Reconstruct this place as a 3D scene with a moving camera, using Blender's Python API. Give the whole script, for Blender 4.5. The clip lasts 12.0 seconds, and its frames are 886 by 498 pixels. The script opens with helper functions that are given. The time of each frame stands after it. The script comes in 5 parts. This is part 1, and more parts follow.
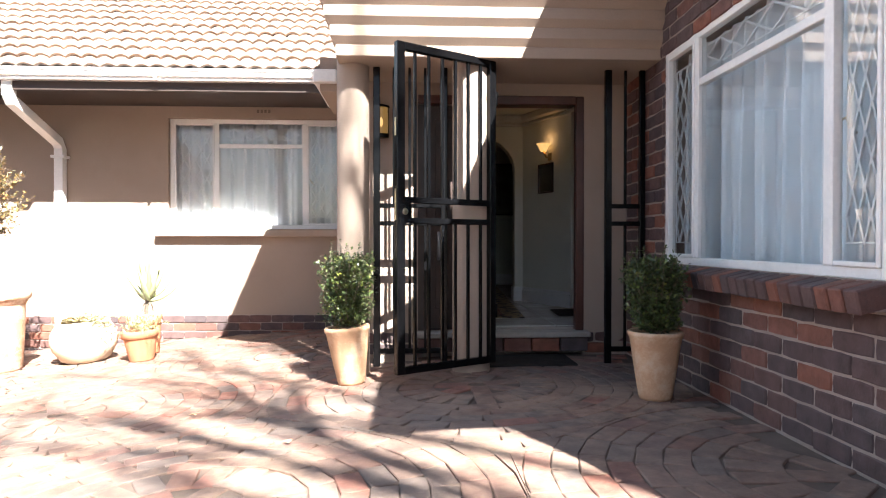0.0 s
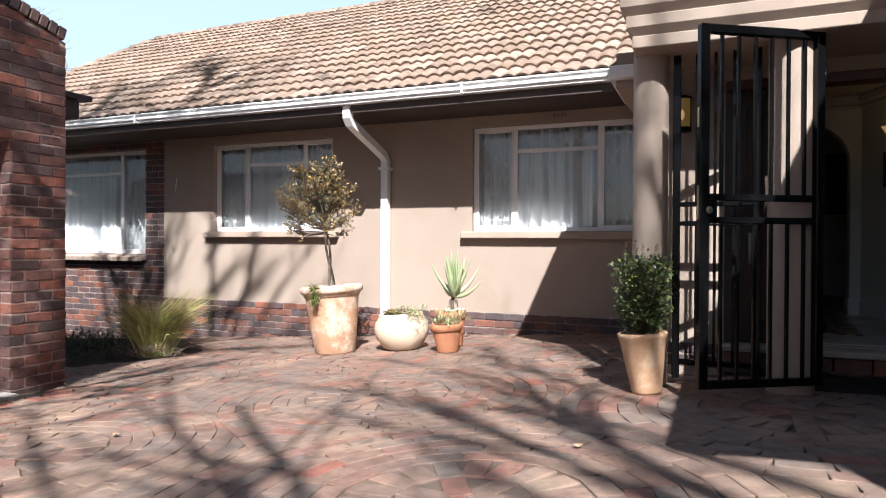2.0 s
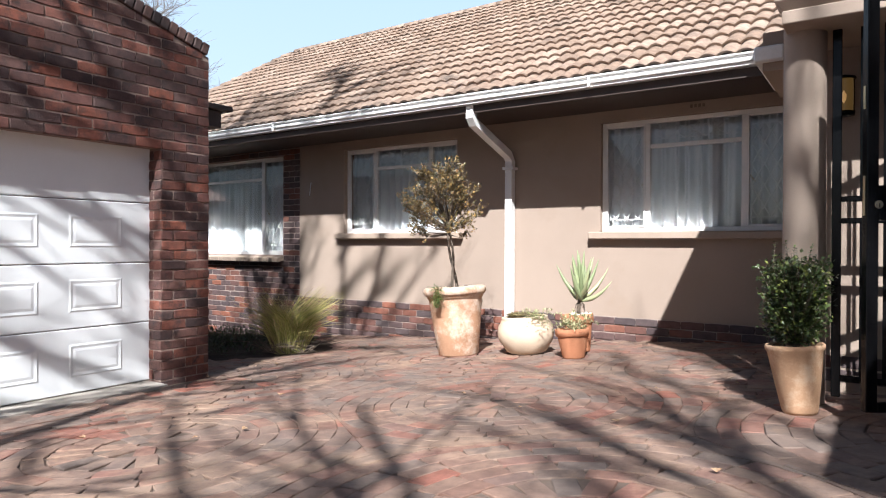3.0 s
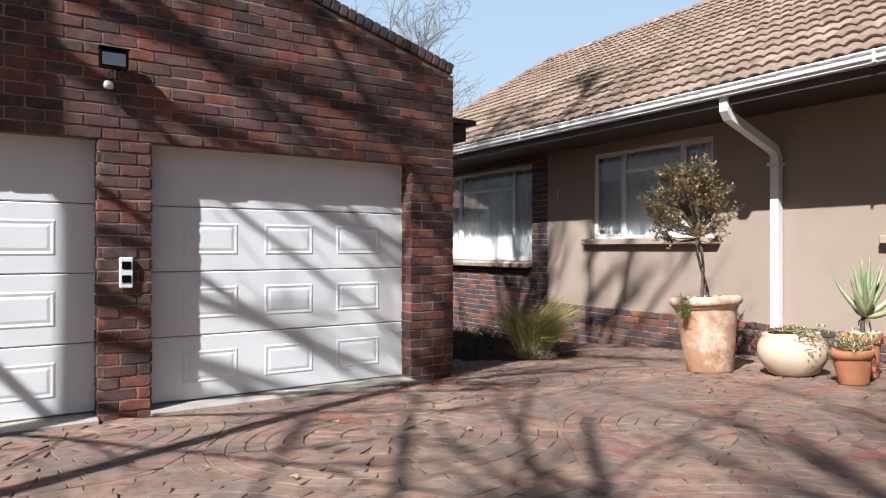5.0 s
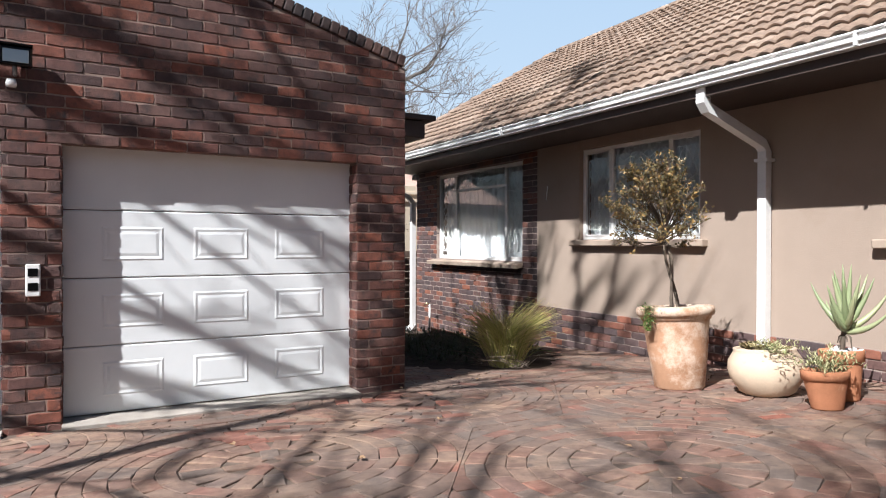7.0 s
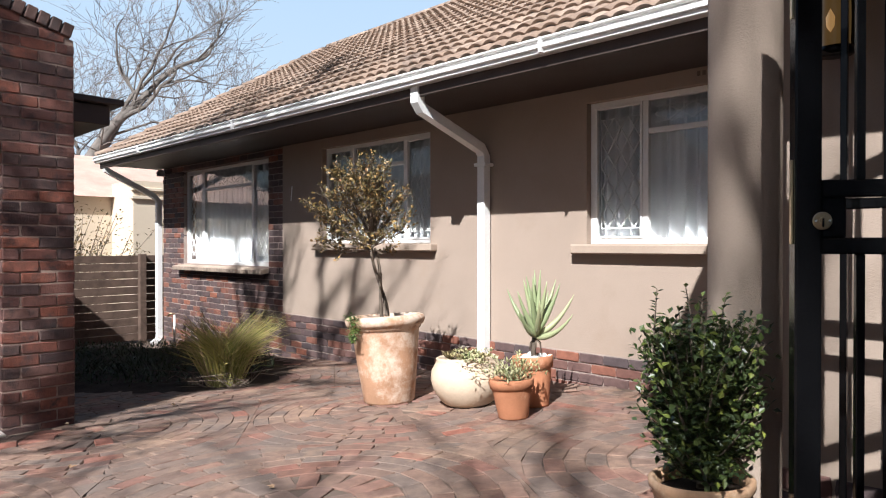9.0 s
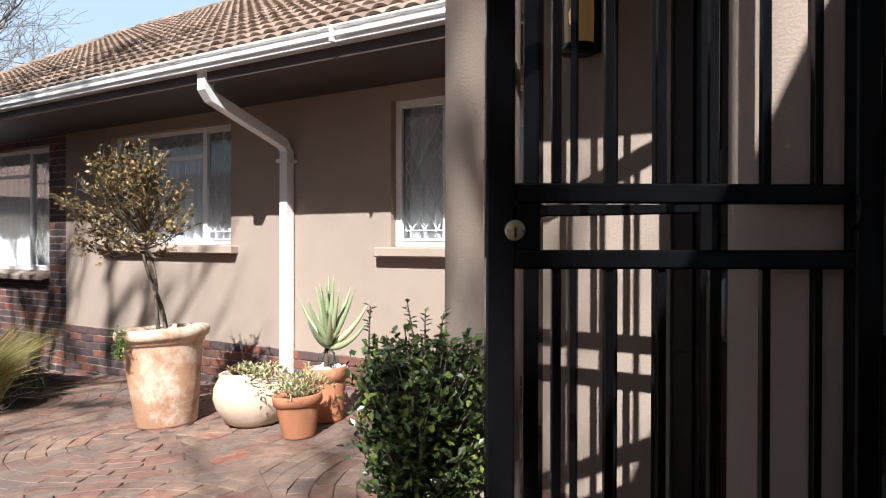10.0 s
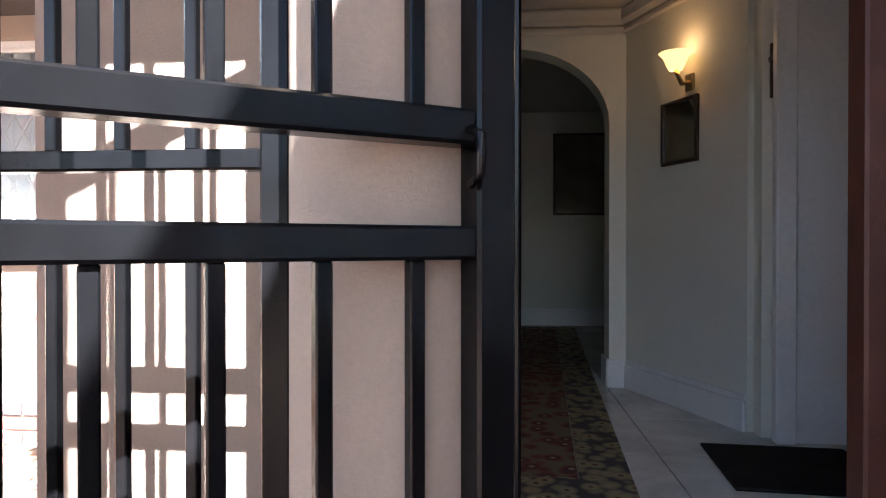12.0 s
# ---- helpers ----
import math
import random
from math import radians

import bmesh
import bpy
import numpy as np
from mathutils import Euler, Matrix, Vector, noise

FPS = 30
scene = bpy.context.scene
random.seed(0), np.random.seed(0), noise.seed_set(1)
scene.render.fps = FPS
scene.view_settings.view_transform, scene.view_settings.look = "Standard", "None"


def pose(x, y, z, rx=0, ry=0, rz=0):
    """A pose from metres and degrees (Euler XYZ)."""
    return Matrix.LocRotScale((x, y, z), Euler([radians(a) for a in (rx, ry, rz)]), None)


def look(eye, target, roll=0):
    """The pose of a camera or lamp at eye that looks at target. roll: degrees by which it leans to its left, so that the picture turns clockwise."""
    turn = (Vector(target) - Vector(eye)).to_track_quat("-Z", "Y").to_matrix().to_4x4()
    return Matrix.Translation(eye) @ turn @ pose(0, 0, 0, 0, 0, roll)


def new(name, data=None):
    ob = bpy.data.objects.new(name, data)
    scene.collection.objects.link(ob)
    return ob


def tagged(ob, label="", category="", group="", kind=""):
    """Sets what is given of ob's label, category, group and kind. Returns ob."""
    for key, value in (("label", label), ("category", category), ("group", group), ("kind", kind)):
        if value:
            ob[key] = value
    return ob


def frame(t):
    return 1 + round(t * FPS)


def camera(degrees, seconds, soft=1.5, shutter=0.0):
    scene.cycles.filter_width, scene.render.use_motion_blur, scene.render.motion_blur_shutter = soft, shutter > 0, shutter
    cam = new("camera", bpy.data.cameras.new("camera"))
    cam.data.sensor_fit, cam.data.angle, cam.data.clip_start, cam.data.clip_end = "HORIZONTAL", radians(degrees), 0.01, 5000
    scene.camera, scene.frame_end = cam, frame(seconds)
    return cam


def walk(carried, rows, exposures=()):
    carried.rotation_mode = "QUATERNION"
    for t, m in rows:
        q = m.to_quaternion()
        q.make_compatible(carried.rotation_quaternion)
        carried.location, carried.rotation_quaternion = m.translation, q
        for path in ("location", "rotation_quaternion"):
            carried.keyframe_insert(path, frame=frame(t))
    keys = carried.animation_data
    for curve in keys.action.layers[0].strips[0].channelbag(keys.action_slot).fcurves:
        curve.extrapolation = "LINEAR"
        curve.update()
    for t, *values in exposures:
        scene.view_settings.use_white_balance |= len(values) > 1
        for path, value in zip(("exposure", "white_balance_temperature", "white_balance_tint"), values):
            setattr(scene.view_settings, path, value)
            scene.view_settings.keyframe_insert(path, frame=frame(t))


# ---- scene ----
cam = camera(68.4, 12.0, soft=1.1)
PATH = [
    (0, (0.343, -7.284, 1.215), (0.443, -5.287, 1.192), -0.0),
    (0.5, (0.357, -7.272, 1.213), (0.22, -5.277, 1.191), 0.0),
    (1, (0.36, -7.264, 1.206), (-0.002, -5.297, 1.188), 0.1),
    (1.5, (0.367, -7.238, 1.212), (-0.217, -5.325, 1.193), 0.1),
    (2, (0.351, -7.205, 1.201), (-0.423, -5.361, 1.186), 0.3),
    (2.5, (0.333, -7.124, 1.199), (-0.607, -5.359, 1.182), 0.3),
    (3, (0.335, -7.049, 1.197), (-0.786, -5.393, 1.185), 0.2),
    (3.5, (0.37, -6.986, 1.211), (-0.911, -5.45, 1.204), 0.3),
    (3.7, (0.327, -6.916, 1.209), (-1.015, -5.433, 1.208), -0.0),
    (5.3, (0.503, -6.81, 1.213), (-1.214, -5.785, 1.201), 0.4),
    (5.5, (0.48, -6.734, 1.245), (-1.253, -5.736, 1.223), 0.6),
    (6, (0.472, -6.513, 1.26), (-1.277, -5.544, 1.239), 0.3),
    (6.5, (0.525, -6.265, 1.289), (-1.224, -5.294, 1.268), 0.3),
    (6.7, (0.556, -6.125, 1.295), (-1.191, -5.153, 1.277), 0.2),
    (8.3, (0.622, -5.34, 1.321), (-0.987, -4.152, 1.301), 0.3),
    (8.5, (0.623, -5.206, 1.316), (-0.941, -3.959, 1.3), 0.3),
    (9, (0.71, -4.945, 1.344), (-0.678, -3.505, 1.331), 0.0),
    (9.5, (0.771, -4.696, 1.356), (-0.442, -3.106, 1.344), 0.1),
    (10, (0.83, -4.463, 1.37), (-0.192, -2.743, 1.356), 0.1),
    (10.5, (0.865, -4.255, 1.38), (0.089, -2.412, 1.358), -0.2),
    (11, (0.883, -4.052, 1.349), (0.307, -2.137, 1.34), -0.2),
    (11.5, (0.891, -3.873, 1.338), (0.509, -1.91, 1.326), -0.1),
    (12, (0.894, -3.684, 1.34), (0.73, -1.691, 1.325), 0.0),
]
EXPOSURE = [(0, 2.8, 6100, 10), (0.5, 2.15, 6050, 10), (1.0, 1.75, 5950, 10), (1.5, 1.38, 5850, 10), (2.5, 1.15, 5800, 10), (3.5, 0.95, 5800, 10), (5.5, 0.7, 5850, 10), (6.5, 0.72, 5850, 10),
            (9.0, 0.85, 5850, 10), (10.0, 0.95, 5850, 10), (10.5, 1.3, 5800, 10), (11.0, 2.05, 5750, 10), (11.5, 3.1, 5700, 10), (12.0, 4.0, 5700, 10)]
walk(cam, [(t, look(eye, target, roll)) for t, eye, target, roll in PATH], EXPOSURE)

# ---- light ----
SUN = Vector((0.45, -1.0, 1.02)).normalized()
world = bpy.data.worlds.new("world")
scene.world = world
world.use_nodes = True
wn = world.node_tree.nodes
sky = wn.new("ShaderNodeTexSky")
sky.sky_type = "NISHITA"
sky.sun_disc = False
sky.sun_elevation = math.asin(SUN.z)
sky.sun_rotation = math.atan2(SUN.x, SUN.y)
sky.air_density, sky.dust_density, sky.ozone_density = 1.0, 1.6, 1.0
world.node_tree.links.new(sky.outputs[0], wn["Background"].inputs[0])
wn["Background"].inputs[1].default_value = 0.033
lamp = bpy.data.lights.new("sun", "SUN")
lamp.energy, lamp.angle, lamp.color = 6.0, radians(0.5), (1.0, 0.95, 0.87)
sun = new("sun", lamp)
sun.matrix_world = look((20, -40, 40), Vector((20, -40, 40)) - SUN)


# ---- materials ----
def nodes_of(name):
    m = bpy.data.materials.new(name)
    m.use_nodes = True
    t = m.node_tree
    return m, t, t.nodes["Principled BSDF"]


def coords(t, scale=1.0, kind="Object"):
    c = t.nodes.new("ShaderNodeTexCoord")
    mp = t.nodes.new("ShaderNodeMapping")
    sc = scale if isinstance(scale, tuple) else (scale, scale, scale)
    mp.inputs["Scale"].default_value = sc
    t.links.new(c.outputs[kind], mp.inputs[0])
    return mp.outputs[0]


def noise_tex(t, vec, scale, detail=5, rough=0.6):
    n = t.nodes.new("ShaderNodeTexNoise")
    n.inputs["Scale"].default_value, n.inputs["Detail"].default_value, n.inputs["Roughness"].default_value = scale, detail, rough
    t.links.new(vec, n.inputs["Vector"])
    return n.outputs[0]


def ramp(t, fac, stops):
    r = t.nodes.new("ShaderNodeValToRGB")
    e = r.color_ramp.elements
    e[0].position, e[0].color = stops[0][0], (*stops[0][1], 1)
    e[1].position, e[1].color = stops[-1][0], (*stops[-1][1], 1)
    for p, c in stops[1:-1]:
        k = e.new(p)
        k.color = (*c, 1)
    t.links.new(fac, r.inputs[0])
    return r.outputs[0]


def mix(t, a, b, fac, mode="MIX"):
    n = t.nodes.new("ShaderNodeMix")
    n.data_type, n.blend_type = "RGBA", mode
    for i, v in ((0, fac), (6, a), (7, b)):
        if isinstance(v, (int, float)):
            n.inputs[i].default_value = v
        elif isinstance(v, tuple):
            n.inputs[i].default_value = (*v, 1)
        else:
            t.links.new(v, n.inputs[i])
    return n.outputs[2]


def bump(t, p, height, strength, dist=0.01):
    b = t.nodes.new("ShaderNodeBump")
    b.inputs["Strength"].default_value, b.inputs["Distance"].default_value = strength, dist
    t.links.new(height, b.inputs["Height"])
    t.links.new(b.outputs[0], p.inputs["Normal"])


def piece_random(t):
    """One random number a piece, whether it is an object or an island of a joined mesh."""
    o = t.nodes.new("ShaderNodeObjectInfo")
    g = t.nodes.new("ShaderNodeNewGeometry")
    a = t.nodes.new("ShaderNodeMath")
    a.operation = "ADD"
    f = t.nodes.new("ShaderNodeMath")
    f.operation = "FRACT"
    t.links.new(o.outputs["Random"], a.inputs[0])
    t.links.new(g.outputs["Random Per Island"], a.inputs[1])
    t.links.new(a.outputs[0], f.inputs[0])
    return f.outputs[0]


def world_pos(t):
    g = t.nodes.new("ShaderNodeNewGeometry")
    return g.outputs["Position"]


def plain(name, colour, rough=0.6, vary=0.12, big=1.5, fine=60.0, bumps=0.15, metal=0.0, spec=0.5, dirt=None, dirt_scale=3.0, dirt_at=0.55):
    """A painted, plastered or natural surface with broad and fine variation."""
    m, t, p = nodes_of(name)
    v = world_pos(t)
    dark = tuple(c * (1 - vary) for c in colour)
    light = tuple(min(1, c * (1 + vary)) for c in colour)
    col = ramp(t, noise_tex(t, v, big), [(0.3, dark), (0.7, light)])
    fine_n = noise_tex(t, v, fine, 6, 0.7)
    col = mix(t, col, ramp(t, fine_n, [(0.3, (0.82, 0.82, 0.82)), (0.7, (1.0, 1.0, 1.0))]), 0.6, "MULTIPLY")
    if dirt:
        mask = ramp(t, noise_tex(t, v, dirt_scale, 8, 0.75), [(dirt_at, (0, 0, 0)), (dirt_at + 0.14, (1, 1, 1))])
        col = mix(t, col, dirt, mask)
    t.links.new(col, p.inputs["Base Color"])
    p.inputs["Roughness"].default_value, p.inputs["Metallic"].default_value = rough, metal
    p.inputs["Specular IOR Level"].default_value = spec
    if bumps:
        bump(t, p, fine_n, bumps)
    return m


def pieces(name, stops, rough=0.8, grain=30.0, bumps=0.4, stain=None, stain_at=0.58, stain_scale=2.0, grime=None, grime_scale=1.0, mottle=0.55):
    """Bricks, pavers, tiles: one colour a piece out of a ramp, mottled, with stains across them."""
    m, t, p = nodes_of(name)
    v = world_pos(t)
    r = piece_random(t)
    col = ramp(t, r, stops)
    mott = noise_tex(t, v, grain * 0.4, 6, 0.65)
    col = mix(t, col, ramp(t, mott, [(0.3, (mottle, mottle * 0.95, mottle * 0.95)), (0.68, (1.15, 1.12, 1.1))]), 0.8, "MULTIPLY")
    if stain:
        mask = ramp(t, noise_tex(t, v, stain_scale, 8, 0.7), [(stain_at, (0, 0, 0)), (stain_at + 0.16, (1, 1, 1))])
        col = mix(t, col, stain, mask)
    if grime:
        soft = ramp(t, noise_tex(t, v, grime_scale, 7, 0.68), [(0.42, (0, 0, 0)), (0.7, (0.6, 0.6, 0.6))])
        col = mix(t, col, grime, soft)
    t.links.new(col, p.inputs["Base Color"])
    p.inputs["Roughness"].default_value = rough
    p.inputs["Specular IOR Level"].default_value = 0.35
    bump(t, p, noise_tex(t, v, grain * 2.5, 6, 0.7), bumps, 0.012)
    return m


M_PLASTER = plain("beige_plaster", (0.335, 0.262, 0.21), 0.9, 0.07, 0.9, 140, 0.35, spec=0.2, dirt=(0.30, 0.23, 0.18), dirt_scale=1.3)
M_SILL = plain("sill_plaster", (0.36, 0.28, 0.22), 0.85, 0.1, 3, 90, 0.3, spec=0.2)
M_BAND = plain("band_plaster", (0.335, 0.262, 0.21), 0.85, 0.06, 1.5, 120, 0.25, spec=0.2)
M_WHITE = plain("white_paint", (0.78, 0.77, 0.75), 0.4, 0.05, 3, 40, 0.05, dirt=(0.62, 0.6, 0.56), dirt_scale=6, dirt_at=0.62)
M_GDOOR = plain("white_door_paint", (0.78, 0.79, 0.79), 0.45, 0.04, 2, 300, 0.12, dirt=(0.7, 0.69, 0.66), dirt_scale=2, dirt_at=0.6)
M_BLACK = plain("black_gloss_paint", (0.004, 0.004, 0.0045), 0.14, 0.2, 8, 70, 0.06, spec=0.2, dirt=(0.022, 0.021, 0.02), dirt_scale=30, dirt_at=0.72)
M_DARKWOOD = plain("dark_stained_wood", (0.035, 0.018, 0.012), 0.45, 0.3, 4, 60, 0.2)
M_REDWOOD = plain("red_brown_wood", (0.06, 0.02, 0.013), 0.35, 0.3, 4, 60, 0.2)
M_FASCIA = plain("dark_brown_fascia", (0.045, 0.03, 0.024), 0.6, 0.2, 3, 60, 0.1)
M_MORTAR = plain("mortar", (0.27, 0.20, 0.165), 0.95, 0.2, 4, 120, 0.5, spec=0.1)
M_MORTAR_DARK = plain("house_mortar", (0.33, 0.265, 0.23), 0.95, 0.2, 4, 120, 0.5, spec=0.1)
M_SAND = plain("joint_sand", (0.15, 0.112, 0.09), 1.0, 0.3, 3, 80, 0.5, spec=0.1)
M_SOIL = plain("soil", (0.055, 0.04, 0.03), 1.0, 0.4, 5, 60, 0.9, spec=0.1)
M_CONCRETE = plain("concrete", (0.36, 0.32, 0.28), 0.9, 0.2, 4, 80, 0.4, spec=0.2)
M_CHROME = plain("chrome", (0.65, 0.63, 0.6), 0.25, 0.1, 20, 90, 0.02, metal=1.0)
M_BRASS = plain("brass", (0.55, 0.45, 0.28), 0.3, 0.15, 20, 90, 0.02, metal=1.0)
M_GREYMETAL = plain("grey_metal", (0.3, 0.3, 0.3), 0.4, 0.1, 20, 90, 0.02, metal=0.7)
M_INT_WALL = plain("grey_green_wall_paint", (0.78, 0.785, 0.71), 0.7, 0.05, 1.2, 120, 0.1)
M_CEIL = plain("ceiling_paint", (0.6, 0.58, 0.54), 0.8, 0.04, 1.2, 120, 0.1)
M_SKIRT = plain("white_gloss_paint", (0.82, 0.83, 0.83), 0.35, 0.04, 3, 40, 0.03)
M_FABRIC = plain("dark_mat", (0.03, 0.026, 0.024), 1.0, 0.3, 8, 200, 0.8, spec=0.1)
M_PAPER = plain("picture_paper", (0.30, 0.27, 0.20), 0.6, 0.35, 6, 60, 0.0)
M_TERRA = plain("terracotta", (0.46, 0.20, 0.105), 0.85, 0.12, 6, 90, 0.3, spec=0.2, dirt=(0.55, 0.32, 0.2), dirt_scale=7, dirt_at=0.58)
M_TERRA_OLD = plain("weathered_terracotta", (0.42, 0.24, 0.145), 0.9, 0.2, 5, 70, 0.35, spec=0.2, dirt=(0.60, 0.47, 0.37), dirt_scale=3.5, dirt_at=0.44)
M_TERRA_POT = plain("tall_pot_terracotta", (0.52, 0.32, 0.19), 0.85, 0.14, 5, 80, 0.3, spec=0.25, dirt=(0.58, 0.42, 0.29), dirt_scale=5, dirt_at=0.5)
M_TERRA_PALE = plain("pale_terracotta", (0.58, 0.46, 0.34), 0.85, 0.1, 4, 80, 0.3, spec=0.2, dirt=(0.46, 0.32, 0.22), dirt_scale=4, dirt_at=0.62)
M_BARK = plain("bark", (0.17, 0.135, 0.105), 0.95, 0.3, 8, 60, 0.8, spec=0.1)
M_BARK_FAR = plain("bare_bark", (0.16, 0.14, 0.125), 0.95, 0.3, 3, 40, 0.6, spec=0.1)
M_FENCE = plain("weathered_fence_wood", (0.11, 0.075, 0.058), 0.9, 0.3, 5, 50, 0.4, spec=0.15)
M_CREAM = plain("cream_plaster", (0.62, 0.52, 0.40), 0.9, 0.06, 0.6, 60, 0.2, spec=0.1)
M_PINKROOF = plain("far_pink_roof", (0.50, 0.34, 0.28), 0.9, 0.15, 1.5, 20, 0.3, spec=0.1)
M_STONE = plain("white_pebble", (0.7, 0.67, 0.62), 0.8, 0.1, 8, 60, 0.2)
M_FARWOOD = plain("far_trees", (0.10, 0.10, 0.075), 1.0, 0.4, 0.25, 6, 0.0, spec=0.0)
M_BRICK = pieces("garage_brick", [(0.0, (0.075, 0.048, 0.046)), (0.2, (0.12, 0.062, 0.054)), (0.45, (0.165, 0.068, 0.053)), (0.62, (0.25, 0.088, 0.055)), (0.72, (0.17, 0.075, 0.058)), (0.85, (0.15, 0.085, 0.072)), (1.0, (0.10, 0.064, 0.058))], stain=(0.045, 0.033, 0.032), stain_at=0.5, stain_scale=6.5, mottle=0.42, bumps=0.7)
M_COPING = pieces("weathered_coping_brick", [(0.0, (0.05, 0.04, 0.04)), (0.5, (0.085, 0.055, 0.05)), (1.0, (0.12, 0.068, 0.055))], stain=(0.03, 0.026, 0.026), stain_at=0.5, stain_scale=6, mottle=0.45, bumps=0.6)
M_BRICK_HOUSE = pieces("house_brick", [(0.0, (0.075, 0.058, 0.06)), (0.35, (0.11, 0.07, 0.066)), (0.55, (0.09, 0.07, 0.07)), (0.72, (0.17, 0.08, 0.062)), (0.88, (0.24, 0.095, 0.06)), (1.0, (0.095, 0.07, 0.07))], stain=(0.06, 0.045, 0.045), stain_at=0.62, stain_scale=5)
M_PAVER = pieces("brick_paver", [(0.0, (0.217, 0.109, 0.078)), (0.2, (0.204, 0.135, 0.104)), (0.4, (0.239, 0.152, 0.113)), (0.6, (0.196, 0.144, 0.117)), (0.72, (0.178, 0.135, 0.113)), (0.84, (0.287, 0.113, 0.078)), (0.93, (0.239, 0.165, 0.126)), (1.0, (0.161, 0.117, 0.097))], rough=0.85, stain=(0.30, 0.20, 0.14), stain_at=0.5, stain_scale=1.5, grime=(0.16, 0.125, 0.105), grime_scale=0.9, mottle=0.5)
M_TILE = pieces("roof_tile", [(0.0, (0.23, 0.165, 0.122)), (0.4, (0.28, 0.205, 0.155)), (0.75, (0.34, 0.262, 0.205)), (1.0, (0.25, 0.18, 0.135))], rough=0.9, stain=(0.10, 0.075, 0.06), stain_at=0.54, stain_scale=1.6)
M_FLOORTILE = pieces("cream_floor_tile", [(0.0, (0.72, 0.71, 0.66)), (1.0, (0.76, 0.75, 0.70))], rough=0.12, grain=6, bumps=0.02)


def leafy(name, stops, rough=0.45):
    m, t, p = nodes_of(name)
    col = ramp(t, piece_random(t), stops)
    t.links.new(col, p.inputs["Base Color"])
    p.inputs["Roughness"].default_value = rough
    p.inputs["Subsurface Weight"].default_value = 0.0
    p.inputs["Transmission Weight"].default_value = 0.0
    return m


M_BOX = leafy("boxwood_leaf", [(0.0, (0.022, 0.036, 0.011)), (0.5, (0.045, 0.066, 0.018)), (0.86, (0.085, 0.11, 0.028)), (1.0, (0.19, 0.22, 0.045))], 0.35)
M_LEAF = leafy("small_tree_leaf", [(0.0, (0.055, 0.048, 0.02)), (0.35, (0.11, 0.085, 0.03)), (0.75, (0.23, 0.15, 0.05)), (0.92, (0.38, 0.24, 0.08)), (1.0, (0.22, 0.11, 0.055))], 0.45)
M_ALOE = leafy("aloe_leaf", [(0.0, (0.20, 0.24, 0.12)), (0.6, (0.27, 0.31, 0.165)), (1.0, (0.36, 0.36, 0.20))], 0.4)
M_GRASS = leafy("ornamental_grass", [(0.0, (0.13, 0.15, 0.03)), (0.3, (0.28, 0.28, 0.07)), (0.6, (0.46, 0.42, 0.13)), (0.8, (0.52, 0.42, 0.19)), (1.0, (0.22, 0.13, 0.09))], 0.6)
M_FERN = leafy("fern_leaf", [(0.0, (0.05, 0.10, 0.015)), (1.0, (0.11, 0.17, 0.03))], 0.5)
M_SUCC = leafy("succulent_leaf", [(0.0, (0.20, 0.23, 0.09)), (0.5, (0.36, 0.35, 0.18)), (0.85, (0.46, 0.42, 0.24)), (1.0, (0.22, 0.28, 0.12))], 0.5)
M_GARDEN = leafy("bed_plants", [(0.0, (0.02, 0.035, 0.012)), (1.0, (0.06, 0.075, 0.025))], 0.6)
M_DRYLEAF = leafy("fallen_leaf", [(0.0, (0.3, 0.17, 0.09)), (1.0, (0.4, 0.27, 0.16))], 0.8)

M_GLASS, _t, _p = nodes_of("window_glass")
_p.inputs["Base Color"].default_value = (0.96, 0.98, 0.98, 1)
_p.inputs["Transmission Weight"].default_value = 1.0
_p.inputs["Roughness"].default_value = 0.0
_p.inputs["IOR"].default_value = 1.5
M_CURTAIN, _t, _p = nodes_of("sheer_curtain")
_c = ramp(_t, noise_tex(_t, world_pos(_t), 3), [(0.3, (0.70, 0.72, 0.74)), (0.7, (0.78, 0.80, 0.82))])
_t.links.new(_c, _p.inputs["Base Color"])
_p.inputs["Roughness"].default_value = 0.9
M_GLOW, _t, _p = nodes_of("warm_lamp_glow")
_p.inputs["Base Color"].default_value = (0.9, 0.7, 0.4, 1)
_p.inputs["Emission Color"].default_value = (1.0, 0.52, 0.16, 1)
_p.inputs["Emission Strength"].default_value = 0.16
M_LANTERN, _t, _p = nodes_of("amber_lantern_glass")
_p.inputs["Base Color"].default_value = (0.10, 0.055, 0.022, 1)
_p.inputs["Roughness"].default_value = 0.3
_p.inputs["Emission Color"].default_value = (1.0, 0.55, 0.15, 1)
_p.inputs["Emission Strength"].default_value = 0.035
M_FLOODGLASS, _t, _p = nodes_of("floodlight_glass")
_p.inputs["Base Color"].default_value = (0.5, 0.52, 0.5, 1)
_p.inputs["Roughness"].default_value = 0.08
_p.inputs["Metallic"].default_value = 0.6

# rug: rows of motifs in dark red, navy and cream
M_RUG, _t, _p = nodes_of("persian_rug")
_v = coords(_t, 1.0)
_vo = _t.nodes.new("ShaderNodeTexVoronoi")
_vo.inputs["Scale"].default_value = 14
_t.links.new(_v, _vo.inputs["Vector"])
_c = ramp(_t, _vo.outputs["Distance"], [(0.12, (0.30, 0.22, 0.12)), (0.2, (0.05, 0.03, 0.03)), (0.4, (0.14, 0.03, 0.025)), (0.62, (0.16, 0.12, 0.07))])
_t.links.new(_c, _p.inputs["Base Color"])
_p.inputs["Roughness"].default_value = 1.0
M_RUGEDGE, _t, _p = nodes_of("rug_border")
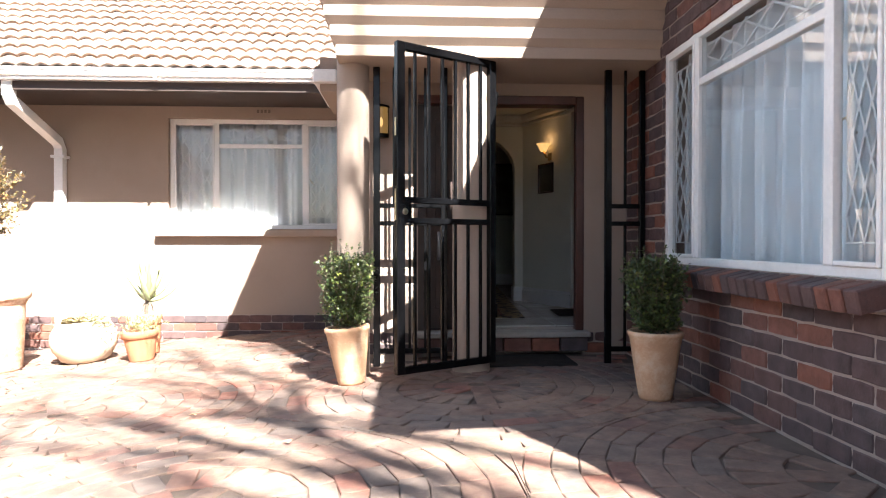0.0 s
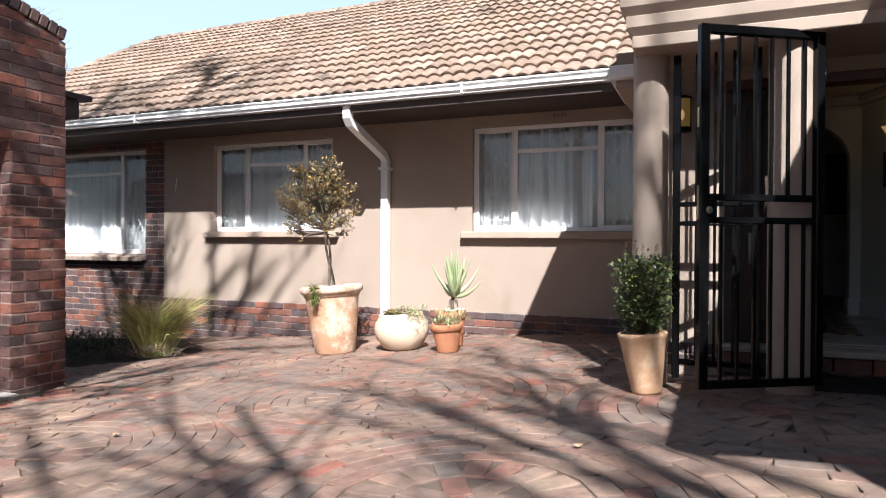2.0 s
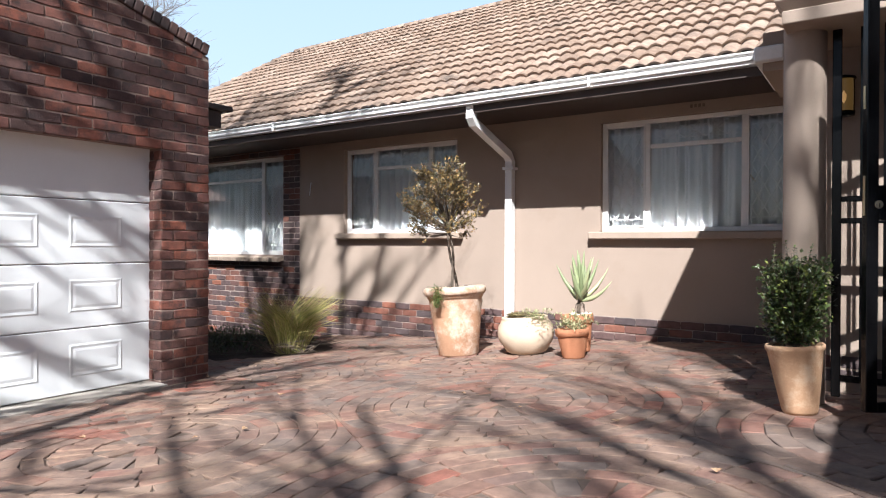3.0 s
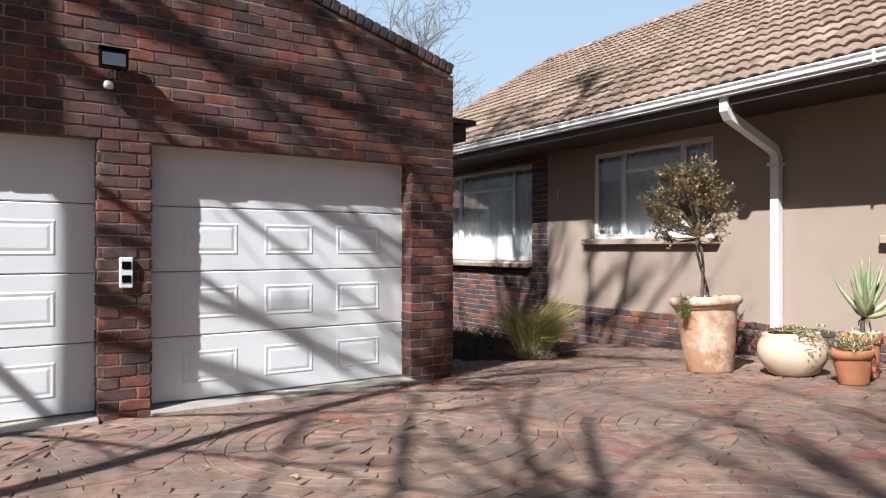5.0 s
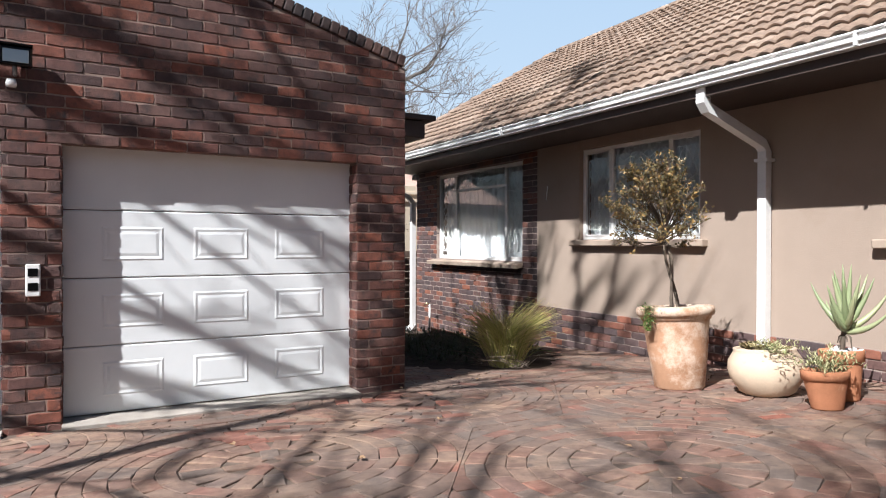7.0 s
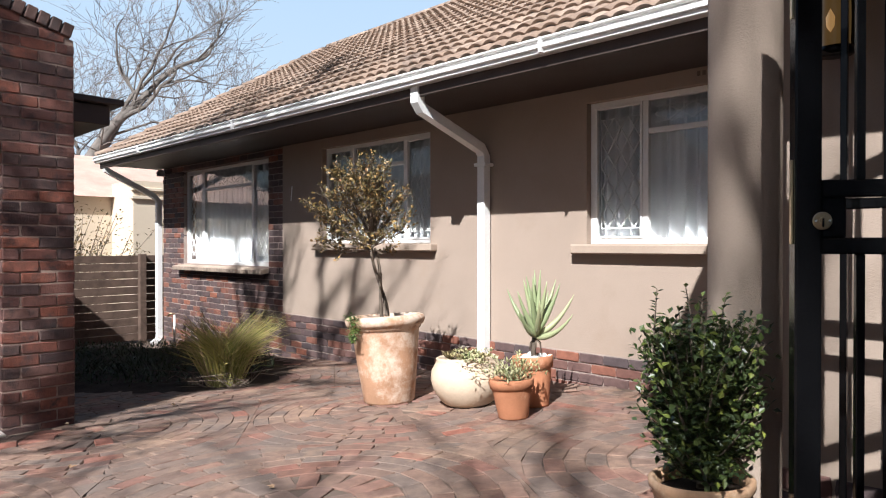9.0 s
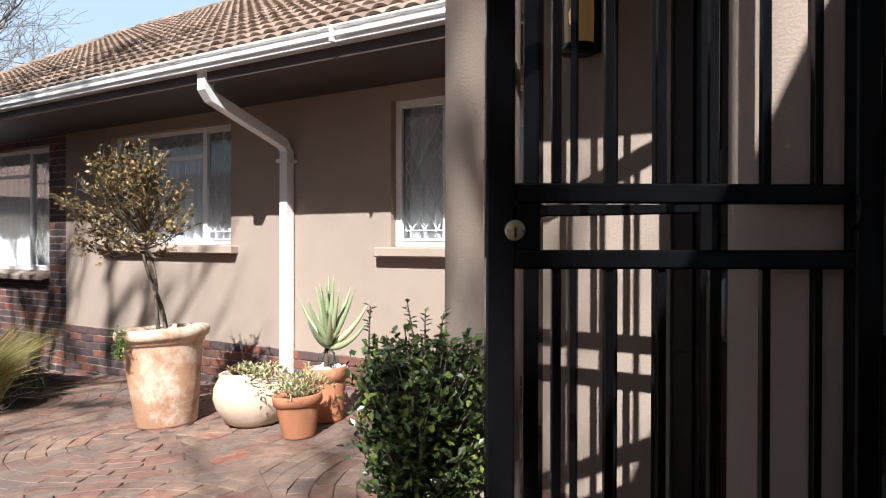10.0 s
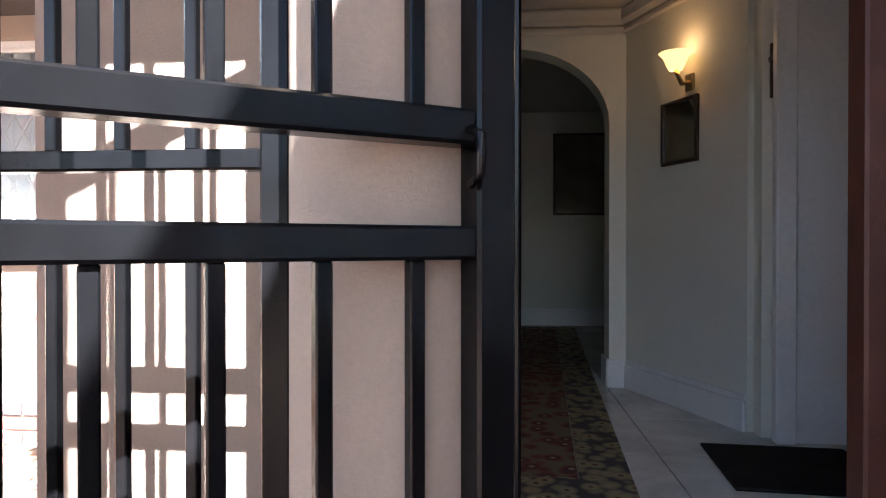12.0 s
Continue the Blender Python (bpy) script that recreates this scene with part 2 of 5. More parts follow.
_vo = _t.nodes.new("ShaderNodeTexVoronoi")
_vo.inputs["Scale"].default_value = 18
_t.links.new(coords(_t, 1.0), _vo.inputs["Vector"])
_c = ramp(_t, _vo.outputs["Distance"], [(0.12, (0.10, 0.04, 0.03)), (0.25, (0.30, 0.24, 0.13)), (0.55, (0.2, 0.17, 0.1)), (0.7, (0.06, 0.05, 0.05))])
_t.links.new(_c, _p.inputs["Base Color"])
_p.inputs["Roughness"].default_value = 1.0

# clear pale sky far behind the house
M_SKY, _t, _p = nodes_of("pale_sky")
_s = _t.nodes.new("ShaderNodeSeparateXYZ")
_t.links.new(world_pos(_t), _s.inputs[0])
_m = _t.nodes.new("ShaderNodeMapRange")
_m.inputs[1].default_value, _m.inputs[2].default_value = 0.0, 420.0
_t.links.new(_s.outputs[2], _m.inputs[0])
_c = ramp(_t, _m.outputs[0], [(0.0, (0.46, 0.50, 0.52)), (0.3, (0.36, 0.44, 0.51)), (0.7, (0.26, 0.36, 0.47)), (1.0, (0.18, 0.29, 0.43))])
_e = _t.nodes.new("ShaderNodeEmission")
_t.links.new(_c, _e.inputs[0])
_t.links.new(_e.outputs[0], _t.nodes["Material Output"].inputs[0])


# ---- building helpers ----
class Geo:
    """Collects vertices and faces for one mesh."""

    def __init__(self):
        self.v, self.f, self.smooth = [], [], set()

    def add(self, verts, faces, smooth=False):
        o = len(self.v)
        self.v += [tuple(p) for p in verts]
        if smooth:
            self.smooth.update(range(len(self.f), len(self.f) + len(faces)))
        self.f += [tuple(i + o for i in f) for f in faces]
        return self

    def box(self, a, b, m=None):
        x0, y0, z0 = (min(p, q) for p, q in zip(a, b))
        x1, y1, z1 = (max(p, q) for p, q in zip(a, b))
        vs = [(x0, y0, z0), (x1, y0, z0), (x1, y1, z0), (x0, y1, z0), (x0, y0, z1), (x1, y0, z1), (x1, y1, z1), (x0, y1, z1)]
        if m:
            vs = [m @ Vector(p) for p in vs]
        return self.add(vs, [(3, 2, 1, 0), (4, 5, 6, 7), (0, 1, 5, 4), (1, 2, 6, 5), (2, 3, 7, 6), (3, 0, 4, 7)])

    def bevel_box(self, a, b, e=0.006, m=None):
        """A box with chamfered edges."""
        lo = [min(p, q) for p, q in zip(a, b)]
        hi = [max(p, q) for p, q in zip(a, b)]
        e = min(e, *[(q - p) * 0.45 for p, q in zip(lo, hi)])
        bm = bmesh.new()
        bmesh.ops.create_cube(bm, size=1)
        for v in bm.verts:
            v.co = Vector([lo[i] + (v.co[i] + 0.5) * (hi[i] - lo[i]) for i in range(3)])
        bmesh.ops.bevel(bm, geom=bm.edges[:], offset=e, segments=1, affect="EDGES")
        vs = [(m @ v.co if m else v.co) for v in bm.verts]
        bm.verts.index_update()
        fs = [[v.index for v in f.verts] for f in bm.faces]
        bm.free()
        return self.add(vs, fs)

    def tube(self, pts, radii, sides=8, caps=True, square=False):
        """A tapered tube along pts."""
        pts = [Vector(p) for p in pts]
        if not isinstance(radii, (list, tuple)):
            radii = [radii] * len(pts)
        rings = []
        up = None
        for i, p in enumerate(pts):
            d = (pts[min(i + 1, len(pts) - 1)] - pts[max(i - 1, 0)]).normalized()
            if up is None:
                up = d.orthogonal().normalized() if not square else (Vector((0, 0, 1)) if abs(d.z) < 0.9 else Vector((1, 0, 0)))
            s = d.cross(up).normalized()
            up = s.cross(d).normalized()
            off = math.pi / sides if square else 0
            rings.append([p + radii[i] * (math.cos(off + 2 * math.pi * k / sides) * s + math.sin(off + 2 * math.pi * k / sides) * up) for k in range(sides)])
        vs = [q for r in rings for q in r]
        fs = []
        for i in range(len(pts) - 1):
            for k in range(sides):
                a, b = i * sides + k, i * sides + (k + 1) % sides
                fs.append((a, b, b + sides, a + sides))
        if caps:
            fs.append(tuple(reversed(range(sides))))
            fs.append(tuple((len(pts) - 1) * sides + k for k in range(sides)))
        return self.add(vs, fs, smooth=not square and sides > 4)

    def lathe(self, profile, centre, sides=40, wobble=0.0):
        """A turned shape: profile of (radius, height)."""
        c = Vector(centre)
        vs, fs = [], []
        for i, (r, z) in enumerate(profile):
            for k in range(sides):
                a = 2 * math.pi * k / sides
                w = 1 + wobble * (noise.noise((math.cos(a) * 1.5 + c.x, math.sin(a) * 1.5, z * 3)))
                vs.append(c + Vector((r * w * math.cos(a), r * w * math.sin(a), z)))
        for i in range(len(profile) - 1):
            for k in range(sides):
                a, b = i * sides + k, i * sides + (k + 1) % sides
                fs.append((a, b, b + sides, a + sides))
        return self.add(vs, fs, smooth=True)

    def leaf(self, p, d, up, length, width, fold=0.25):
        """One small leaf of two faces, folded along its rib."""
        p, d = Vector(p), Vector(d).normalized()
        s = d.cross(Vector(up))
        s = s.normalized() if s.length > 1e-4 else d.orthogonal().normalized()
        n = s.cross(d).normalized()
        mid = p + d * length * 0.5
        return self.add([p, mid + s * width / 2 + n * fold * width, p + d * length, mid - s * width / 2 + n * fold * width], [(0, 1, 2), (0, 2, 3)])

    def mesh(self, name, mat, inv=None):
        me = bpy.data.meshes.new(name)
        vs = [inv @ Vector(p) for p in self.v] if inv else self.v
        me.from_pydata(vs, [], self.f)
        if self.smooth:
            flags = np.zeros(len(self.f), dtype=bool)
            flags[list(self.smooth)] = True
            me.polygons.foreach_set("use_smooth", flags)
        me.materials.append(mat)
        me.update()
        return me


PLACE = {}


def thing(name, label, category, at=(0, 0, 0), turn=0, group=""):
    ob = new(name)
    ob.empty_display_size = 0.1
    m = pose(*at, 0, 0, turn)
    ob.matrix_basis = m
    PLACE[ob] = m
    return tagged(ob, label, category, group)


def part(name, geo, material, parent, label="", local=False):
    """One mesh object under a thing, a part or a piece of the setting. local: geo is in the parent's own axes."""
    w = PLACE.get(parent, Matrix())
    ob = new(name, geo.mesh(name, material, None if local else w.inverted()))
    ob.parent = parent
    PLACE[ob] = w
    return tagged(ob, label)


def structure(name, geo, material, label, category=""):
    ob = new(name, geo.mesh(name, material))
    PLACE[ob] = Matrix()
    return tagged(ob, label, category or name.split("_")[0], kind="structure")


def ground_z(x, y=0.0):
    """The forecourt falls from the porch to the garden."""
    s = 0.305 + 0.067 * x
    top, low = 0.36, -0.42
    s = top - 0.5 * ((top - s) + math.sqrt((top - s) ** 2 + 0.0008))
    return low + 0.5 * ((s - low) + math.sqrt((s - low) ** 2 + 0.0008))


def wall_with_holes(geo, u0, u1, z0, z1, d0, d1, holes, put):
    """A wall in the plane of u and z, from depth d0 to d1, pierced by holes (ua, ub, za, zb)."""
    def slab(a, b, c, d):
        if b - a > 1e-4 and d - c > 1e-4:
            geo.box(put(a, d0, c), put(b, d1, d))
    at = u0
    for a, b, c, d in sorted(holes):
        slab(at, a, z0, z1)
        slab(a, b, z0, c)
        slab(a, b, d, z1)
        at = b
    slab(at, u1, z0, z1)


def brick_geo(length, high=0.0785, deep=0.05, e=0.0045, kind=0):
    """A brick with worn, uneven front edges; front in +y of its own axes at y = 0, its base at z = 0."""
    l, h = length, high
    rb = random.Random(kind * 31 + 5)
    ring = [(0, 0), (l * 0.34, 0), (l * 0.68, 0), (l, 0), (l, h / 2), (l, h), (l * 0.66, h), (l * 0.3, h), (0, h), (0, h / 2)]
    edge = [(x + rb.uniform(-0.002, 0.002), z + rb.uniform(-0.0025, 0.0025)) for x, z in ring]
    edge[0], edge[3], edge[5], edge[8] = [(x + (0.004 if x < l / 2 else -0.004), z + (0.003 if z < h / 2 else -0.003)) for x, z in (edge[0], edge[3], edge[5], edge[8])]
    k = len(ring)
    front = []
    for x, z in edge:
        f = e * rb.uniform(0.7, 1.6)
        front.append((x + (f if x < 0.02 else -f if x > l - 0.02 else 0), rb.uniform(-0.0015, 0.001), z + (f if z < h * 0.3 else -f if z > h * 0.7 else 0)))
    vs = front + [(x, -e, z) for x, z in edge] + [(x, -deep, z) for x, z in edge]
    fs = [tuple(range(k - 1, -1, -1))]
    for a in (0, k):
        fs += [(a + i, a + (i + 1) % k, a + (i + 1) % k + k, a + i + k) for i in range(k)]
    return Geo().add(vs, fs)


BRICKS = {}


def brick_face(wall, origin, u, n, rows, spans, mat, near, count=300, course=0.0862, length=0.226, joint=0.008, jig=0.0045, name="brick"):
    """Lays bricks in running bond on a wall: the ones nearest to near are parts, the rest one joined part."""
    o, u, n = Vector(origin), Vector(u), Vector(n)
    base = Matrix(((u.x, n.x, 0, 0), (u.y, n.y, 0, 0), (0, 0, 1, 0), (0, 0, 0, 1)))
    rnd = random.Random(len(wall.name) + 7)
    laid = []
    for r in rows:
        z = r * course
        for a, b in spans(o.z + z + course / 2):
            step = length + joint
            k = math.floor(a / step) - 1
            while True:
                s = k * step + (step / 2 if r % 2 else 0)
                k += 1
                if s > b:
                    break
                x0, x1 = max(s, a), min(s + length, b)
                if x1 - x0 < 0.035:
                    continue
                laid.append((round(x1 - x0, 3), o + u * x0 + Vector((0, 0, z)) + n * rnd.uniform(-jig, jig), rnd.uniform(-0.35, 0.35)))
    laid.sort(key=lambda q: (q[1] - Vector(near)).length)
    rest = Geo()
    for i, (l, p, tilt) in enumerate(laid):
        m = Matrix.Translation(p) @ base @ pose(0, 0, 0, 0, tilt, 0)
        if i < count:
            key = (round(l, 2), mat.name, i % 5)
            if key not in BRICKS:
                BRICKS[key] = brick_geo(key[0], kind=i % 5).mesh("brick", mat)
            ob = new(name, BRICKS[key])
            ob.parent = wall
            ob.matrix_basis = m
        else:
            g = brick_geo(l, kind=i % 23)
            rest.add([m @ Vector(q) for q in g.v], g.f)
    if rest.v:
        tagged(part(name + "work", rest, mat, wall), kind="stuff")


# ---- ground ----
g = Geo()
xs = [-400, -150, -60, -25] + [-14 + 0.5 * i for i in range(37)] + [8, 15, 40, 150, 400]
ys = [-400, -100, -30, -12, -9, -6, -3, 0, 3, 8, 20, 60, 150, 400]
for y in ys:
    for x in xs:
        g.v.append((x, y, ground_z(x) - 0.010))
for j in range(len(ys) - 1):
    for i in range(len(xs) - 1):
        a = j * len(xs) + i
        g.f.append((a, a + 1, a + 1 + len(xs), a + len(xs)))
ground = structure("ground", g, M_SAND, "sandy ground under the paved forecourt", "ground")

# ---- garage ----
GX, GY = -4.785, -3.31
PEAK = -6.2


def garage_top(y):
    return 2.90 + 0.30 * (abs(PEAK - GY) - abs(y - PEAK))


put_g = lambda u, d, z: (GX - d, u, z)
G_DOORS = [(-6.03, -3.78), (-8.64, -6.38)]
g = Geo()
wall_with_holes(g, -9.1, GY, -0.3, 2.02, 0.007, 0.23, [(a, b, -0.3, 2.02) for a, b in G_DOORS], put_g)
prof = [(-9.1, 2.02), (GY, 2.02), (GY, garage_top(GY)), (PEAK, garage_top(PEAK)), (-9.1, garage_top(-9.1))]
n_ = len(prof)
g.add([(GX - 0.007, y, z) for y, z in prof] + [(GX - 0.23, y, z) for y, z in prof], [tuple(range(n_)), tuple(reversed(range(n_, 2 * n_)))] + [(i, i + n_, (i + 1) % n_ + n_, (i + 1) % n_) for i in range(n_)])
g.box((GX - 0.24, GY - 0.012, -0.5), (GX - 6.5, GY - 0.23, 2.5))
g.box((GX - 0.24, -9.1, -0.5), (GX - 6.5, -8.87, 2.5))
g.box((GX - 6.5, -9.1, -0.5), (GX - 6.73, GY - 0.012, 2.5))
wall_garage = structure("wall_garage", g, M_MORTAR, "red-brown face brick garage wall with sloping parapet", "wall")
structure("roof_garage", Geo().box((GX - 0.24, -9.4, 2.5), (GX - 6.9, -3.5, 2.6)), M_FASCIA, "low dark sheet roof over the garage", "roof")

# dark eave box that sticks out behind the parapet
eave = thing("eave_box", "dark painted timber eave at the garage side", "eave", (GX - 0.6, GY + 0.2, 2.3))
part("fascia_board", Geo().bevel_box((-5.08, GY - 0.02, 2.34), (-9.0, GY + 0.36, 2.5)), M_FASCIA, eave)
part("roof_sheet", Geo().bevel_box((-5.03, GY - 0.02, 2.51), (-9.0, GY + 0.46, 2.56)), M_FASCIA, eave, "dark roof sheet edge")

# parapet coping of bricks on edge
coping = Geo()
for side in (1, -1):
    L = 2.9 * math.sqrt(1 + 0.09)
    for i in range(int(L / 0.083)):
        d = (i + 0.5) * 0.083
        y = GY - 0.02 - d / math.sqrt(1.09) if side > 0 else -9.08 + d / math.sqrt(1.09)
        m = pose(GX - 0.115, y, garage_top(y) + 0.005, side * -16.7, 0, 0)
        if side > 0 and i < 40:
            coping_list = coping_list + [m] if i else [m]
        else:
            coping.bevel_box((-0.13, -0.037, 0), (0.13, 0.037, 0.105), 0.008, m)
tagged(part("coping_row", coping, M_COPING, wall_garage), kind="stuff")
cop_mesh = Geo().bevel_box((-0.13, -0.037, 0), (0.13, 0.037, 0.105), 0.008).mesh("coping_brick", M_COPING)
for m in coping_list:
    ob = new("coping_brick", cop_mesh)
    ob.parent = wall_garage
    ob.matrix_basis = m


# ---- garage doors ----
def garage_door(y0, y1):
    x = GX - 0.18
    door = thing("garage_door", "closed white sectional garage door with raised panels", "garage door", (x, (y0 + y1) / 2, 0.0), group="garage doors")
    for k in range(4):
        za = 0.012 + 0.513 * k
        g = Geo()
        g.bevel_box((x - 0.04, y0 - 0.05, za + 0.003), (x, y1 + 0.05, za + 0.510), 0.008)
        sec = part("door_section", g, M_GDOOR, door)
        wide = (y1 - y0)
        for c in range(3 if k < 3 else 0):
            ya = y0 + 0.26 + c * 0.655
            yb = ya + 0.435
            p = Geo()
            zc, zd = za + 0.13, za + 0.39
            for i, (e, h) in enumerate(((0, 0), (0.014, 0.005), (0.034, 0.001), (0.056, 0.005))):
                p.v += [(x + h, ya + e, zc + e), (x + h, yb - e, zc + e), (x + h, yb - e, zd - e), (x + h, ya + e, zd - e)]
            for i in range(3):
                for q in range(4):
                    p.f.append((4 * i + q, 4 * i + (q + 1) % 4, 4 * i + 4 + (q + 1) % 4, 4 * i + 4 + q))
            p.f.append((12, 13, 14, 15))
            part("raised_panel", p, M_GDOOR, sec)
    return door


for a, b in G_DOORS:
    garage_door(a, b)
    thr = Geo().bevel_box((GX - 0.25, a, -0.1), (GX + 0.1, b, 0.008), 0.004)
    structure("threshold", thr, M_CONCRETE, "worn concrete strip under the garage door", "threshold")

# ---- house shell ----
FY = -0.07
put_f = lambda u, d, z: (u, FY + d, z)
W1 = (-2.28, -0.33, 1.35, 2.555)
W2 = (-6.11, -4.175, 1.36, 2.555)
W3 = (-10.06, -7.39, 1.035, 2.57)
g = Geo()
wall_with_holes(g, -7.02, -0.1, -0.6, 3.1, 0.0, 0.25, [W1, W2], put_f)
wall_facade = structure("wall_facade", g, M_PLASTER, "beige plastered house wall above a brick plinth", "wall")
g = Geo()
wall_with_holes(g, -10.87, -7.022, -0.7, 3.1, 0.007, 0.25, [W3], put_f)
g.box((-10.87, 0.182, -0.7), (-10.64, 7.9, 3.1))
wall_house = structure("wall_house_brick", g, M_MORTAR_DARK, "dark brick end of the house wall", "wall")
g = Geo()
g.box((-10.87, 7.9, -0.7), (6.2, 8.1, 3.1))
structure("wall_back", g, M_PLASTER, "plain plastered back wall of the house", "wall")
g = Geo().box((-10.6, 0.5, 1.0), (-0.3, 0.56, 3.0))
structure("wall_room", g, M_INT_WALL, "plain room wall behind the curtains", "wall")

# roof: two slopes with a ridge
EY, EZ, RY, RZ = -1.02, 2.80, 3.7, 5.66
PITCH = math.atan2(RZ - EZ, RY - EY)
g = Geo()
for s in (1, -1):
    y0, y1 = (EY, RY) if s > 0 else (2 * RY - EY, RY)
    vs = []
    for x in (-11.1, 8.0):
        vs += [(x, y0, EZ - 0.02), (x, y1, RZ - 0.02), (x, y1, RZ - 0.16), (x, y0, EZ - 0.14)]
    g.add(vs, [(0, 1, 5, 4), (2, 3, 7, 6), (0, 4, 7, 3), (0, 3, 2, 1), (4, 5, 6, 7)])
roof = structure("roof", g, M_FASCIA, "tiled pitched roof over the house", "roof")
g = Geo()
for x in (-10.85, 6.0):
    g.add([(x, EY + 0.9, 3.05), (x, 2 * RY - EY - 0.9, 3.05), (x, RY, RZ - 0.2), (x + 0.1, EY + 0.9, 3.05), (x + 0.1, 2 * RY - EY - 0.9, 3.05), (x + 0.1, RY, RZ - 0.2)], [(0, 2, 1), (3, 4, 5), (0, 1, 4, 3), (1, 2, 5, 4), (2, 0, 3, 5)])
structure("wall_gable", g, M_PLASTER, "plastered gable wall under the roof", "wall")
structure("soffit", Geo().box((-11.05, EY + 0.02, 2.68), (-0.3, FY + 0.001, 2.70)), M_FASCIA, "dark painted eaves soffit", "soffit")
structure("fascia", Geo().bevel_box((-11.08, EY - 0.022, 2.62), (-0.32, EY + 0.015, 2.79)), M_FASCIA, "dark brown fascia board behind the gutter", "fascia")

# gutter with a moulded front
g = Geo()
sec = [(0, 0.0), (-0.066, 0.0), (-0.072, 0.006), (-0.072, 0.03), (-0.096, 0.036), (-0.099, 0.05), (-0.096, 0.064), (-0.083, 0.068), (-0.083, 0.086), (-0.108, 0.091), (-0.111, 0.098), (-0.106, 0.106), (-0.09, 0.104), (-0.06, 0.02), (0, 0.02)]
gx = (-11.12, -0.36)
vs = [(x, EY - 0.024 + a, 2.705 + b) for x in gx for a, b in sec]
ns = len(sec)
g.add(vs, [(i, i + 1, i + 1 + ns, i + ns) for i in range(ns - 1)] + [tuple(range(ns)), tuple(range(2 * ns - 1, ns - 1, -1))])
gutter = thing("gutter", "white metal gutter along the roof edge", "gutter", (-5, EY, 2.7))
part("channel", g, M_WHITE, gutter)
for x in (-2.0, -6.4, -9.2):
    part("joint_clip", Geo().bevel_box((x - 0.012, EY - 0.1375, 2.703), (x + 0.012, EY - 0.05, 2.813), 0.003), M_WHITE, gutter)


def downpipe(x, pts, foot):
    p = thing("downpipe", "white square metal downpipe with a bend", "downpipe", (x, FY, foot), group="downpipes")
    part("pipe", Geo().tube(pts, 0.062, 4, True, True), M_WHITE, p)
    return p


pipe = downpipe(-3.38, [(-3.38, -1.02, 2.715), (-3.38, -1.02, 2.58), (-3.38, -0.98, 2.53), (-3.38, -0.19, 2.27), (-3.38, -0.135, 2.2), (-3.38, -0.135, ground_z(-3.4) + 0.0)], 0.1)
part("bracket", Geo().bevel_box((-3.45, -0.2, 2.1), (-3.31, -0.07, 2.13), 0.003), M_WHITE, pipe)
downpipe(-10.95, [(-10.95, -1.0, 2.71), (-10.95, -1.0, 2.6), (-10.94, -0.2, 2.2), (-10.94, -0.12, 2.1), (-10.94, -0.12, -0.3), (-10.9, -0.25, -0.4)], -0.4)

# roof tiles: double roll profile
TW, TC = 0.30, 0.318


def tile_geo():
    g = Geo()
    prof = []
    for i in range(11):
        f = i / 10
        prof.append((f * (TW + 0.01), 0.034 * abs(math.sin(math.pi * 2 * f)) ** 0.8))
    for yy, zz in ((0.0, 0.036), (0.36, 0.004)):
        g.v += [(u, yy, h + zz) for u, h in prof]
    g.v += [(u, 0.004, h + 0.014) for u, h in prof]
    k = len(prof)
    for i in range(k - 1):
        g.f.append((i, i + 1, i + 1 + k, i + k))
        g.f.append((i + 2 * k, i + 1 + 2 * k, i + 1, i))
    g.f.append((0, k, 2 * k))
    g.smooth.update(i for i in range(0, 2 * (k - 1), 2))
    return g


tile = tile_geo()
tile_mesh = tile.mesh("roof_tile", M_TILE)
tiles = []
rows_ = int((RY - EY) / math.cos(PITCH) / TC) + 1
slope = Matrix.Translation((0, EY - 0.05, EZ + 0.0)) @ pose(0, 0, 0, math.degrees(PITCH), 0, 0)
rt = random.Random(5)
for r in range(rows_):
    for c in range(-37, 3):
        x = c * TW + 0.02 + rt.uniform(-0.004, 0.004)
        if -11.12 < x < 0.4:
            tiles.append((r, x, slope @ pose(x, r * TC + rt.uniform(-0.006, 0.006), rt.uniform(-0.002, 0.003), 0, 0, rt.uniform(-0.5, 0.5))))
near_tiles = [t for t in tiles if t[0] < 8 and -11.2 < t[1] < 0.4][:300]
near_ids = set(id(t) for t in near_tiles)
rest = Geo()
for t in tiles:
    if id(t) in near_ids:
        ob = new("roof_tile", tile_mesh)
        ob.parent = roof
        ob.matrix_basis = t[2]
    else:
        o = len(rest.f)
        rest.add([t[2] @ Vector(p) for p in tile.v], tile.f)
        rest.smooth.update(o + i for i in tile.smooth)
tagged(part("tiling", rest, M_TILE, roof), kind="stuff")
g = Geo()
for i in range(34):
    x = -11.1 + i * 0.36
    g.tube([(x, RY, RZ - 0.0), (x + 0.38, RY, RZ + 0.015)], [0.12, 0.105], 10)
tagged(part("ridge_tiling", g, M_TILE, roof), kind="stuff")
g = Geo()
for i in range(17):
    a = slope @ Vector((-11.1, i * TC, 0.03))
    b = slope @ Vector((-11.1, i * TC + 0.35, 0.01))
    g.tube([a, b], [0.075, 0.065], 8)
tagged(part("verge_tiling", g, M_TILE, roof), kind="stuff")


